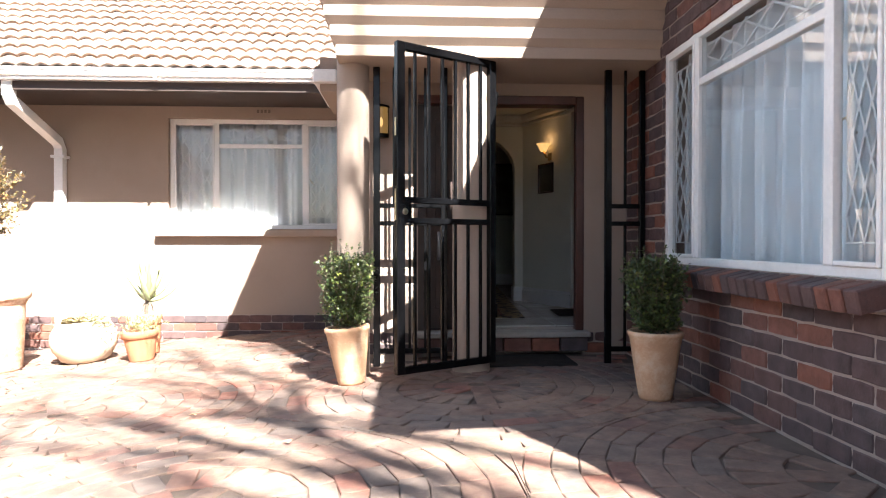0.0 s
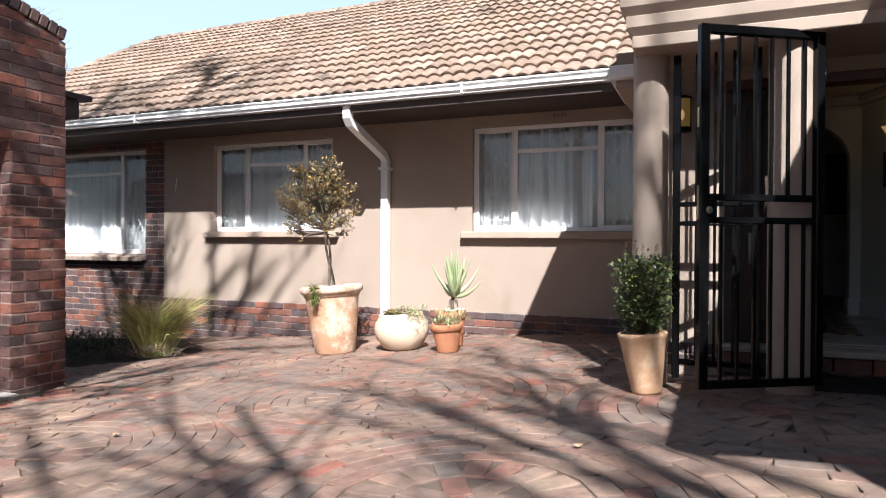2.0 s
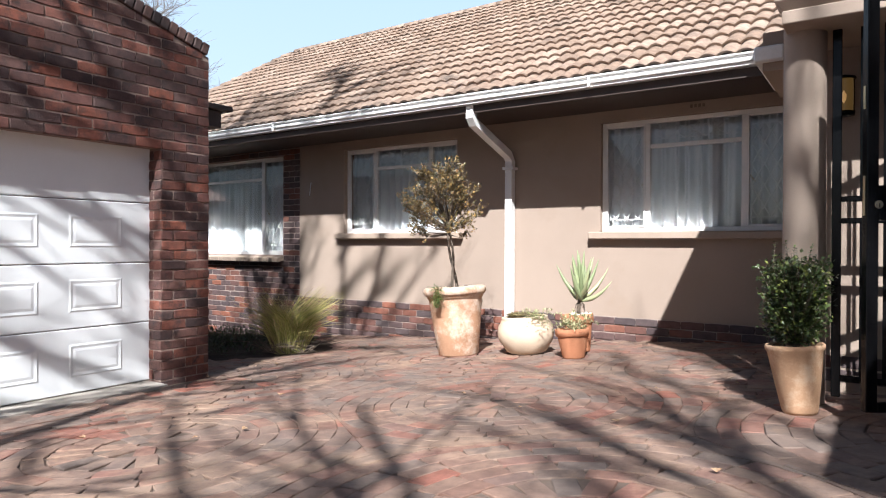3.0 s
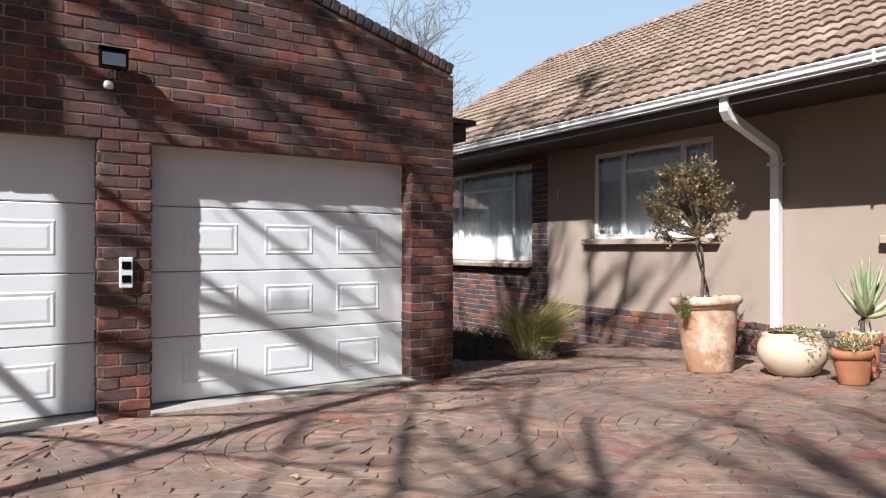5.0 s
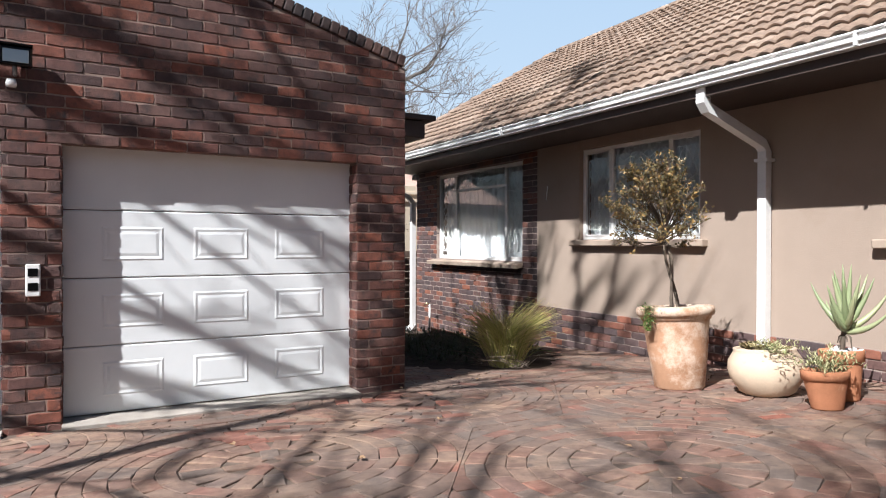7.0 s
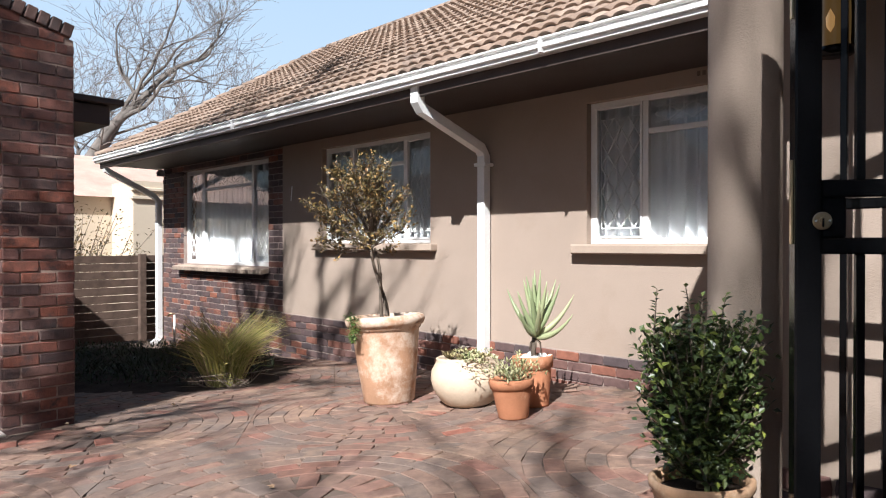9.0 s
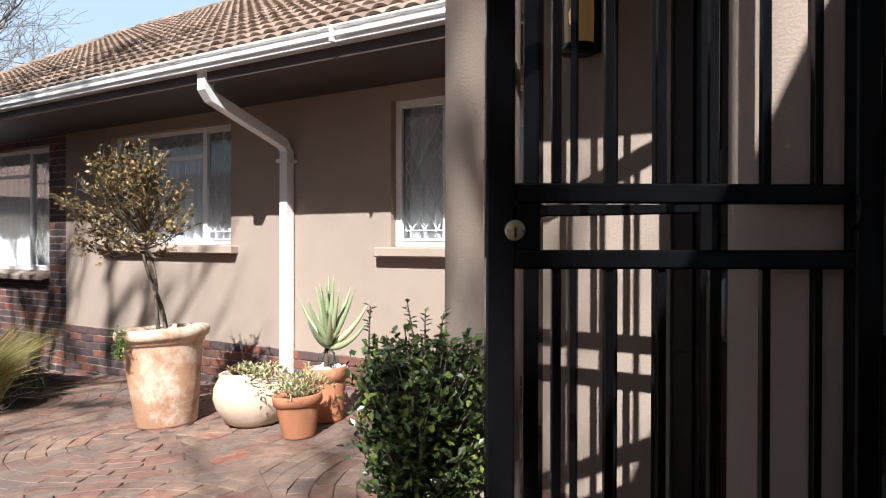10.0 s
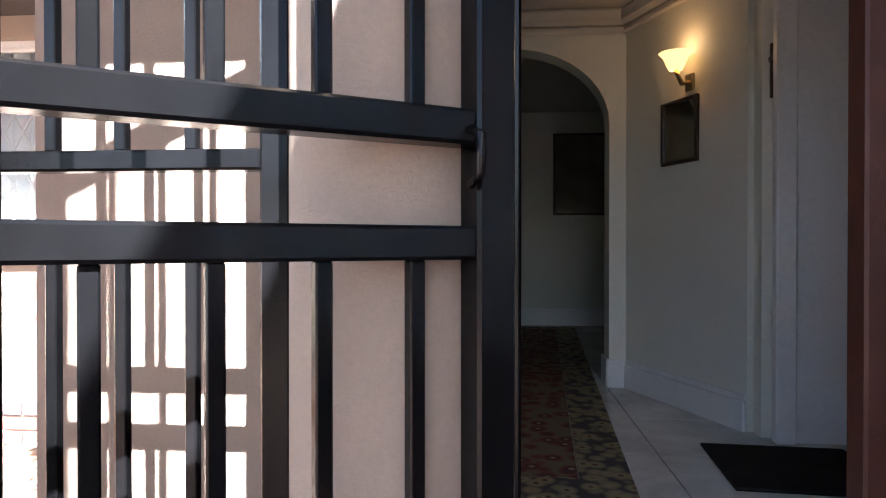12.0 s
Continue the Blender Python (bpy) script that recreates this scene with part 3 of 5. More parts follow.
# ---- windows ----
def lattice(geo, put, ua, ub, za, zb, du, dz, depth, r=0.0075):
    """Crossing diagonal bars clipped to a rectangle."""
    for sgn in (1, -1):
        k = -int((zb - za) / dz * 1 + 4)
        while k < (ub - ua) / du + (zb - za) / dz + 4:
            u0 = ua + (k + 0.5) * du if sgn > 0 else ua + (k + 0.5) * du
            s = sgn * du / dz
            pts = []
            ends = []
            for z in (za, zb):
                ends.append((u0 + s * (z - za) - (0 if sgn > 0 else 0), z))
            (a, z1), (b, z2) = ends
            t0, t1 = 0.0, 1.0
            if abs(b - a) > 1e-6:
                ta, tb = (ua - a) / (b - a), (ub - a) / (b - a)
                t0, t1 = max(t0, min(ta, tb)), min(t1, max(ta, tb))
            if t1 - t0 > 0.03:
                p = put(a + (b - a) * t0, depth, z1 + (z2 - z1) * t0)
                q = put(a + (b - a) * t1, depth, z1 + (z2 - z1) * t1)
                geo.tube([p, q], r, 4)
            k += 1


def window(name, put, u, z0, z1, transom, label, flip=1, top_bars=True):
    """A steel window of three lights. u: the four uprights; put(u, d, z) with d going into the room."""
    root = structure(name, Geo().box(put(u[0] + 0.002, 0.03, z0 + 0.002), put(u[3] - 0.002, 0.034, z0 + 0.012)), M_WHITE, label, "window")
    fw = 0.045
    f = Geo()
    for a in (u[0], u[3] - fw * flip):
        f.bevel_box(put(a, -0.004, z0), put(a + fw * flip, 0.05, z1), 0.004)
    for a, b in ((z0, z0 + fw), (z1 - fw, z1)):
        f.bevel_box(put(u[0] + fw * flip, -0.002, a), put(u[3] - fw * flip, 0.048, b), 0.004)
    part("window_frame", f, M_WHITE, root)
    for a in u[1:3]:
        part("mullion", Geo().bevel_box(put(a - 0.025, -0.006, z0 + fw), put(a + 0.025, 0.047, z1 - fw), 0.004), M_WHITE, root)
    part("transom", Geo().bevel_box(put(u[1] + 0.025 * flip, -0.001, transom - 0.022), put(u[2] - 0.025 * flip, 0.046, transom + 0.022), 0.004), M_WHITE, root)
    lights = [(u[0] + fw * flip, u[1] - 0.025 * flip, z0 + fw, z1 - fw), (u[1] + 0.025 * flip, u[2] - 0.025 * flip, z0 + fw, transom - 0.022),
              (u[1] + 0.025 * flip, u[2] - 0.025 * flip, transom + 0.022, z1 - fw), (u[2] + 0.025 * flip, u[3] - fw * flip, z0 + fw, z1 - fw)]
    for i, (a, b, c, d) in enumerate(lights):
        pane = part("pane", Geo().box(put(a, 0.018, c), put(b, 0.022, d)), M_GLASS, root)
        pane.visible_shadow = False
        if i in (0, 3):
            s = Geo()
            for p, q in ((a, a + 0.02 * flip), (b - 0.02 * flip, b)):
                s.bevel_box(put(p, -0.012, c), put(q, 0.03, d), 0.003)
            for p, q in ((c, c + 0.02), (d - 0.02, d)):
                s.bevel_box(put(a + 0.02 * flip, -0.011, p), put(b - 0.02 * flip, 0.029, q), 0.003)
            cas = part("casement", s, M_WHITE, root)
            bars = Geo()
            lo, hi = min(a, b) + 0.035, max(a, b) - 0.035
            wide = hi - lo
            lattice(bars, put, lo, hi, c + 0.09, d - 0.1, wide / 3, 0.21, 0.04)
            for z in (c + 0.09, d - 0.1):
                bars.tube([put(lo, 0.04, z), put(hi, 0.04, z)], 0.005, 4)
            for e in (lo, hi):
                bars.tube([put(e, 0.04, c + 0.09), put(e, 0.04, d - 0.1)], 0.004, 4)
            part("burglar_bars", bars, M_WHITE, cas, "white diamond burglar bars")
            hz = c + (d - c) * 0.45
            he = b if i == 0 else a
            sgn = -1 if i == 0 else 1
            part("handle", Geo().tube([put(he, 0.03, hz), put(he + sgn * flip * 0.02, 0.045, hz + 0.01), put(he + sgn * flip * 0.07, 0.05, hz - 0.06)], 0.007, 6), M_BRASS, cas, "dark brass window handle")
        if i == 2 and top_bars:
            bars = Geo()
            lo, hi = min(a, b) + 0.04, max(a, b) - 0.04
            lattice(bars, put, lo, hi, c + 0.05, d - 0.05, (hi - lo) / 4, (d - c - 0.1), 0.04)
            for z in (c + 0.05, d - 0.05):
                bars.tube([put(lo, 0.04, z), put(hi, 0.04, z)], 0.004, 4)
            part("burglar_bars", bars, M_WHITE, root, "white diamond burglar bars")
    return root


def curtain(put, ua, ub, z0, z1, d, seed, group="sheer curtains"):
    """A sheer curtain with uneven folds."""
    rc = random.Random(seed)
    base = Vector(put((ua + ub) / 2, d, z0))
    t = thing("curtain", "white sheer curtain hanging in folds behind glass", "curtain", base, group=group)
    g = Geo()
    n = int(abs(ub - ua) / 0.009)
    ph = [rc.uniform(0, 6.28) for _ in range(4)]
    zs = [z0, z0 + (z1 - z0) * 0.5, z1]
    for z in zs:
        k = 1.0 if z < z1 else 0.6
        for i in range(n + 1):
            s = abs(ub - ua) * i / n
            w = 0.042 * math.sin(s * 46 + ph[0] + 1.5 * math.sin(s * 8 + ph[1]) + 0.25 * (z - z0)) + 0.016 * math.sin(s * 79 + ph[2]) + 0.012 * math.sin(s * 17 + ph[3] + z)
            g.v.append(put(ua + (ub - ua) * i / n, d + w * k, z))
    for j in range(2):
        for i in range(n):
            a = j * (n + 1) + i
            g.f.append((a, a + 1, a + n + 2, a + n + 1))
    g.smooth.update(range(len(g.f)))
    part("cloth", g, M_CURTAIN, t)


put_w = lambda u, d, z: (u, d, z)
for nm, W, mull, tr, seed, lab in (("window_1", W1, (-1.775, -0.82), 2.265, 1, "white steel window with diamond burglar bars and curtains"),
                                   ("window_2", W2, (-5.57, -4.64), 2.265, 2, "white steel window with diamond burglar bars and curtains"),
                                   ("window_3", W3, (-9.45, -7.92), 2.24, 3, "white steel window in the brick wall, partly shaded")):
    window(nm, put_w, (W[0], mull[0], mull[1], W[1]), W[2], W[3], tr, lab)
    curtain(put_w, W[0] + 0.01, W[1] - 0.01, W[2] + 0.02, W[3] - 0.02, 0.145, seed)
for k, (W, a, b) in enumerate(((W1, -2.39, -0.24), (W2, -6.22, -4.075))):
    structure("sill_%d" % (k + 1), Geo().bevel_box((a, FY - 0.10, W[2] - 0.085), (b, 0.02, W[2] - 0.002), 0.012), M_SILL, "plastered window sill that juts from the wall", "sill")

# portico: beam of stepped bands on round columns
BX0, BX1 = -0.135, 2.0
g = Geo()
for k in range(7):
    e = 0.034 * k
    za, zb = 2.415 + 0.117 * k, 2.415 + 0.117 * (k + 1)
    yb = -2.35 if k < 2 else -1.2
    vs, fs = [], []
    for z, o in ((za, e), (za + 0.005, e + 0.004), (za + 0.068, e + 0.004), (za + 0.074, e - 0.002), (zb, e + 0.036)):
        vs += [(BX0 - o, -3.03 - o, z), (BX1, -3.03 - o, z), (BX1, yb, z), (BX0 - o, yb, z)]
    fs = [(3, 2, 1, 0), (16, 17, 18, 19)]
    for lo in (0, 4, 8, 12):
        fs += [(lo + i, lo + (i + 1) % 4, lo + 4 + (i + 1) % 4, lo + 4 + i) for i in range(4)]
    g.add(vs, fs)
structure("portico_beam", g, M_BAND, "beige portico beam of stepped plaster bands", "beam")
for x, y, r in ((-0.05, -2.755, 0.111), (0.757, -2.85, 0.128)):
    c = thing("column", "round beige plastered porch column", "column", (x, y, ground_z(x)), group="porch columns")
    z0 = ground_z(x)
    part("shaft", Geo().lathe([(r, -0.1), (r, 0.5), (r * 0.995, 1.2), (r, 2.46 - z0)], (x, y, z0), 40), M_PLASTER, c)

# porch back wall with the doorway
PY = -2.35
put_p = lambda u, d, z: (u, PY + d, z)
g = Geo()
wall_with_holes(g, -0.1, 2.0, 0.2, 2.6, 0.0, 0.16, [(0.40, 1.66, 0.2, 2.32)], put_p)
g.box((-0.1, PY + 0.16, -0.2), (0.06, -0.04, 3.2))
wall_porch = structure("wall_porch", g, M_PLASTER, "beige plastered porch wall around the front door", "wall")
g = Geo()
g.box((-0.38, -2.0, 2.42), (-0.14, -1.05, 2.69))
structure("soffit_return", g, M_PLASTER, "plastered return of the eaves at the porch", "soffit")
ret = thing("gutter_end", "white end of the gutter beside the porch column", "gutter", (-0.33, -1.95, 2.5))
part("channel_end", Geo().bevel_box((-0.43, -2.06, 2.48), (-0.24, -1.05, 2.585), 0.01), M_WHITE, ret)

# wing with the large window
WX = 2.0
put_wing = lambda u, d, z: (WX + d, u, z)
WW = (-5.1, -3.09, 1.075, 2.44)
g = Geo()
wall_with_holes(g, -6.96, -2.3, -0.2, 3.1, 0.007, 0.25, [WW], put_wing)
g.box((2.25, -6.948, -0.2), (6.2, -6.72, 3.1))
g.box((5.95, -6.72, -0.2), (6.2, 8.0, 3.1))
wall_wing = structure("wall_wing", g, M_MORTAR_DARK, "dark brown face brick wing wall beside the porch", "wall")
structure("roof_wing", Geo().bevel_box((1.42, -6.98, 3.11), (6.6, -1.2, 3.22)), M_FASCIA, "dark eaves and roof edge over the wing", "roof")
put_ww = lambda u, d, z: (WX + 0.015 + d, u, z)
window("window_4", put_ww, (-3.09, -3.55, -4.75, -5.1), WW[2], WW[3], 2.14, "large white window with a sheer curtain in the brick wing", flip=-1)
curtain(put_ww, -3.1, -5.09, WW[2] + 0.02, WW[3] - 0.02, 0.15, 8)
structure("wall_wing_room", Geo().box((2.6, -6.7, 0.3), (2.66, -2.4, 3.1)), M_INT_WALL, "plain room wall behind the wing curtain", "wall")
sill4 = structure("sill_brick", Geo().box((WX - 0.06, -5.1, 0.97), (WX + 0.012, -3.42, 1.0)), M_MORTAR_DARK, "sloping sill of bricks on edge", "sill")
sm = Geo().bevel_box((-0.10, -0.037, -0.06), (0.13, 0.037, 0.03), 0.006).mesh("sill_brick_piece", M_BRICK_HOUSE)
for i in range(20):
    ob = new("brick", sm)
    ob.parent = sill4
    ob.matrix_basis = pose(WX - 0.015, -3.46 - i * 0.0845, 1.035 + random.uniform(-0.002, 0.002), 0, -13, random.uniform(-1.5, 1.5))

# ---- interior of the hall ----
FZ = 0.55
structure("floor_hall", Geo().box((0.0, PY + 0.1, 0.2), (2.9, 3.1, FZ - 0.006)), M_CONCRETE, "base under the cream tiled hall floor", "floor")
sillstep = thing("door_step", "pale stone door sill on a brick riser", "step", (1.05, PY - 0.05, 0.4))
part("sill_slab", Geo().bevel_box((0.38, PY - 0.11, 0.495), (1.70, PY + 0.16, 0.535), 0.008), M_CONCRETE, sillstep)
g = Geo().bevel_box((-0.02, PY - 0.02, -0.005), (0.2, PY + 0.0, 0.075), 0.004)
for i in range(6):
    part("brick", Geo().bevel_box((0.40 + i * 0.215, PY - 0.085, 0.39), (0.605 + i * 0.215, PY - 0.0, 0.49), 0.006), M_BRICK_HOUSE, sillstep)
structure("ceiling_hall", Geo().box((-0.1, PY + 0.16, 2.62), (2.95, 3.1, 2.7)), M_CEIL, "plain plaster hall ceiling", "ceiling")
g = Geo()
g.box((0.06, PY + 0.16, FZ - 0.1), (0.14, 3.0, 2.62))
g.box((0.14, 2.72, FZ - 0.1), (2.9, 2.9, 2.62))
g.box((2.82, PY + 0.16, FZ - 0.1), (2.95, 3.0, 2.62))
structure("wall_hall", g, M_INT_WALL, "grey-green painted hall wall", "wall")
A, B = Vector((1.60, -0.04, 0)), Vector((1.94, -0.86, 0))
dv = (B - A).normalized()
nv = Vector((-dv.y, dv.x, 0))
if nv.x > 0:
    nv = -nv
g = Geo()
for z0, z1, off in ((FZ - 0.05, 2.62, 0.0),):
    a, b, c, d = A, B, B - nv * 0.12, A - nv * 0.12
    g.add([(*p.xy, z) for z in (z0, z1) for p in (a, b, c, d)], [(0, 1, 2, 3), (4, 5, 6, 7)] + [(i, (i + 1) % 4, (i + 1) % 4 + 4, i + 4) for i in range(4)])
g.box((1.97, -0.93, FZ - 0.05), (2.1, -0.80, 2.62))
structure("wall_hall_angled", g, M_INT_WALL, "angled grey-green hall wall", "wall")
# arch
g = Geo()
ax0, ax1, spring, crown = 0.45, 1.51, 2.0, 2.42
pts = [(ax1 - (ax1 - ax0) / 2 + (ax1 - ax0) / 2 * math.cos(math.pi * i / 20), spring + (crown - spring) * math.sin(math.pi * i / 20)) for i in range(21)]
for i in range(20):
    (xa, za), (xb, zb) = pts[i], pts[i + 1]
    vs = [(x, y, z) for y in (-0.04, 0.12) for x, z in ((xa, za), (xb, zb), (xb, 2.62), (xa, 2.62))]
    g.add(vs, [(0, 1, 2, 3), (7, 6, 5, 4), (0, 4, 5, 1)])
g.box((0.14, -0.04, FZ - 0.05), (ax0, 0.12, 2.62))
g.box((ax1, -0.04, FZ - 0.05), (1.60, 0.12, 2.62))
structure("arch_wall", g, M_INT_WALL, "hall wall with a round arched opening", "wall")
sk = Geo()
for a, b, n in ((A, B, nv),):
    L = (b - a).length
    m = Matrix(((dv.x, nv.x, 0, a.x), (dv.y, nv.y, 0, a.y), (0, 0, 1, FZ), (0, 0, 0, 1)))
    sk.bevel_box((0, 0.0, 0), (L, 0.02, 0.13), 0.006, m)
    sk.bevel_box((0, 0.0, 0.13), (L, 0.012, 0.16), 0.005, m)
sk.bevel_box((ax1 - 0.015, -0.06, FZ), (1.605, -0.04, FZ + 0.16), 0.005)
sk.bevel_box((ax1 - 0.018, -0.055, FZ), (ax1 - 0.001, 0.12, FZ + 0.16), 0.005)
sk.bevel_box((0.14, 2.70, FZ), (2.8, 2.72, FZ + 0.16), 0.005)
structure("baseboard", sk, M_SKIRT, "white moulded skirting board", "baseboard")
co = Geo()
for a, b in (((0.14, -0.10, 2.53), (1.62, -0.04, 2.62)), ((0.14, -0.07, 2.49), (1.61, -0.04, 2.53))):
    co.bevel_box(a, b, 0.02)
m = Matrix(((dv.x, nv.x, 0, A.x), (dv.y, nv.y, 0, A.y), (0, 0, 1, 0), (0, 0, 0, 1)))
co.bevel_box((-0.05, 0, 2.53), (1.0, 0.06, 2.62), 0.02, m)
co.bevel_box((-0.05, 0, 2.49), (1.0, 0.03, 2.53), 0.01, m)
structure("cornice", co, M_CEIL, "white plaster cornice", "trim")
ind = structure("door_2", Geo().box((2.02, -1.0, FZ), (2.6, -0.96, 2.58)), M_SKIRT, "white inner door in its frame", "door")
part("architrave", Geo().bevel_box((1.99, -1.03, FZ), (2.07, -0.98, 2.6), 0.008), M_SKIRT, ind)

# floor tiles inside
tm = Geo().bevel_box((0.002, 0.002, -0.006), (0.498, 0.498, 0.0), 0.002).mesh("floor_tile", M_FLOORTILE)
fl = bpy.data.objects["floor_hall"]
for i in range(6):
    for j in range(11):
        ob = new("floor_tile", tm)
        ob.parent = fl
        ob.matrix_basis = pose(0.05 + i * 0.5 - 0.05, PY + 0.17 + j * 0.5, FZ)

# front door: closed dark leaf and wooden frame
fd = structure("door_1", Geo().box((0.40, PY + 0.03, 0.535), (0.46, PY + 0.13, 2.32)), M_DARKWOOD, "dark wooden front door frame, one leaf closed", "door")
part("door_jamb", Geo().bevel_box((1.605, PY - 0.012, 0.535), (1.668, PY + 0.06, 2.32), 0.006), M_REDWOOD, fd, "red-brown wooden door jamb")
part("door_head", Geo().bevel_box((0.40, PY - 0.01, 2.255), (1.605, PY + 0.13, 2.322), 0.006), M_REDWOOD, fd)
leafp = part("door_leaf", Geo().bevel_box((0.46, PY + 0.06, 0.54), (0.84, PY + 0.10, 2.255), 0.006), M_DARKWOOD, fd)
for za, zb in ((0.7, 1.25), (1.4, 2.15)):
    part("panel", Geo().bevel_box((0.53, PY + 0.05, za), (0.77, PY + 0.062, zb), 0.012), M_DARKWOOD, leafp)
part("pull_handle", Geo().tube([(0.56, PY + 0.055, 1.28), (0.56, PY - 0.0, 1.26), (0.56, PY - 0.0, 1.1), (0.56, PY + 0.055, 1.08)], 0.012, 8), M_GREYMETAL, leafp)

# ---- steel gate and screen at the porch ----
GATE_Y = -2.755


def bar(geo, a, b, r=0.009):
    geo.bevel_box((a[0] - r, a[1] - r, a[2]), (b[0] + r, b[1] + r, b[2]), 0.002)


gl = math.hypot(0.65, 0.41)
leaf_gate = thing("security_gate", "open black steel security gate with a round lock", "gate", (0.905, -2.925, 0.405), math.degrees(math.atan2(-0.41, -0.65)))
GH = 2.02
for a, b in ((0.0, 0.05), (gl - 0.055, gl)):
    part("stile", Geo().bevel_box((a, -0.022, 0), (b, 0.022, GH), 0.004), M_BLACK, leaf_gate, local=True)
for a, b in ((0.0, 0.045), (0.918, 0.955), (1.044, 1.083), (GH - 0.05, GH)):
    part("rail", Geo().bevel_box((0.05, -0.020, a), (gl - 0.055, 0.020, b), 0.004), M_BLACK, leaf_gate, local=True)
for k in range(6):
    x = 0.014 + 0.1028 * (k + 1)
    for z0, z1 in ((0.045, 0.918), (1.083, GH - 0.05)):
        g = Geo()
        bar(g, (x, 0, z0), (x, 0, z1))
        part("bar", g, M_BLACK, leaf_gate, local=True)
lock = part("lock_box", Geo().bevel_box((gl - 0.105, -0.018, 0.955), (gl - 0.055, 0.018, 1.044), 0.003), M_BLACK, leaf_gate, local=True)
for s in (1, -1):
    g = Geo()
    m = Matrix.Translation((gl - 0.055, s * 0.021, 0.992)) @ pose(0, 0, 0, -90 * s, 0, 0)
    g.lathe([(0.0, 0.007), (0.008, 0.007), (0.0085, 0.005), (0.018, 0.004), (0.020, 0.002), (0.020, -0.002)], (0, 0, 0), 28)
    g.smooth.clear()
    g.v = [tuple(m @ Vector(p)) for p in g.v]
    esc = part("escutcheon", g, M_BRASS, lock, "round brushed metal lock plate", local=True)
    k = Geo()
    y = s * 0.0275
    k.bevel_box((gl - 0.057, y - 0.002, 0.978), (gl - 0.053, y + 0.0015, 0.998), 0.001)
    part("keyhole", k, M_BLACK, lock, "dark keyhole slot", local=True)
    for q in (-1, 1):
        part("screw", Geo().bevel_box((gl - 0.055 + q * 0.0135 - 0.003, s * 0.024 - 0.002, 0.989), (gl - 0.055 + q * 0.0135 + 0.003, s * 0.024 + 0.002, 0.995), 0.001), M_CHROME, lock, local=True)
for za, zb in ((0.94, 1.13), (1.45, 1.56)):
    part("strike_plate", Geo().bevel_box((gl, -0.008, za), (gl + 0.004, 0.008, zb), 0.001), M_BRASS, leaf_gate, "worn brass strike plate", local=True)
part("bolt", Geo().tube([(gl - 0.03, -0.03, 1.49), (gl - 0.03, -0.045, 1.49)], 0.008, 8), M_CHROME, leaf_gate, local=True)
for z in (0.3, 1.72):
    part("hinge", Geo().tube([(-0.012, 0.0, z), (-0.012, 0.0, z + 0.09)], 0.014, 10), M_BLACK, leaf_gate, local=True)
part("pull", Geo().tube([(0.06, 0.022, 1.0), (0.06, 0.045, 1.01), (0.06, 0.045, 1.05), (0.06, 0.022, 1.06)], 0.006, 6), M_BLACK, leaf_gate, local=True)

screen = thing("gate_screen", "fixed black steel screen between the porch columns", "screen", (1.0, GATE_Y, 0.4))


def post(a, b, z0=0.35, z1=2.46):
    part("post", Geo().bevel_box((a, GATE_Y - 0.02, z0), (b, GATE_Y + 0.02, z1), 0.004), M_BLACK, screen)


def rail(a, b, z0, z1):
    part("rail", Geo().bevel_box((a, GATE_Y - 0.018, z0), (b, GATE_Y + 0.018, z1), 0.004), M_BLACK, screen)


for a, b in ((0.088, 0.134), (0.555, 0.600), (0.886, 0.928), (1.71, 1.755), (1.955, 1.992)):
    post(a, b)
for a, b in ((0.134, 0.555), (1.755, 1.955)):
    for z0, z1 in ((2.42, 2.46), (1.447, 1.478), (1.325, 1.356), (0.44, 0.475)):
        rail(a, b, z0, z1)
rail(0.928, 1.71, 2.42, 2.46)
for a, b, n in ((0.122, 0.555, 3), (1.755, 1.955, 1)):
    for k in range(n):
        x = a + (b - a) * (k + 1) / (n + 1)
        for z0, z1 in ((0.475, 1.325), (1.478, 2.42)):
            g = Geo()
            bar(g, (x, GATE_Y, z0), (x, GATE_Y, z1))
            part("bar", g, M_BLACK, screen)

mat1 = thing("doormat", "dark rubber doormat below the door step", "doormat", (1.17, -2.62, 0.4))
part("mat", Geo().bevel_box((0.86, -2.84, ground_z(1.1) - 0.01), (1.50, -2.46, ground_z(1.1) + 0.018), 0.006), M_FABRIC, mat1)

# porch lantern
lan = thing("wall_lantern", "black wall lantern with an amber glass", "lantern", (0.13, -2.42, 2.0))
part("back_plate", Geo().bevel_box((0.08, PY - 0.015, 2.0), (0.18, PY, 2.24), 0.004), M_BLACK, lan)
part("cap", Geo().lathe([(0.0, 0.03), (0.06, 0.012), (0.062, 0.0), (0.0, 0.0)], (0.13, -2.43, 2.205), 20), M_BLACK, lan)
part("base", Geo().lathe([(0.0, 0.0), (0.055, 0.0), (0.058, 0.025), (0.0, 0.025)], (0.13, -2.43, 1.985), 20), M_BLACK, lan)
part("glass", Geo().lathe([(0.046, 0.0), (0.048, 0.1), (0.046, 0.195)], (0.13, -2.43, 2.01), 20), M_LANTERN, lan, "amber glass cylinder")
part("bulb", Geo().lathe([(0.0, 0.0), (0.012, 0.02), (0.014, 0.05), (0.0, 0.08)], (0.13, -2.487, 2.05), 12), M_GLOW, lan, "glowing bulb")

# ---- things in the hall ----
wm = Matrix(((dv.x, nv.x, 0, A.x), (dv.y, nv.y, 0, A.y), (0, 0, 1, 0), (0, 0, 0, 1)))


def on_wall(x, y):
    return (Vector((x, y, 0)) - A).dot(dv)


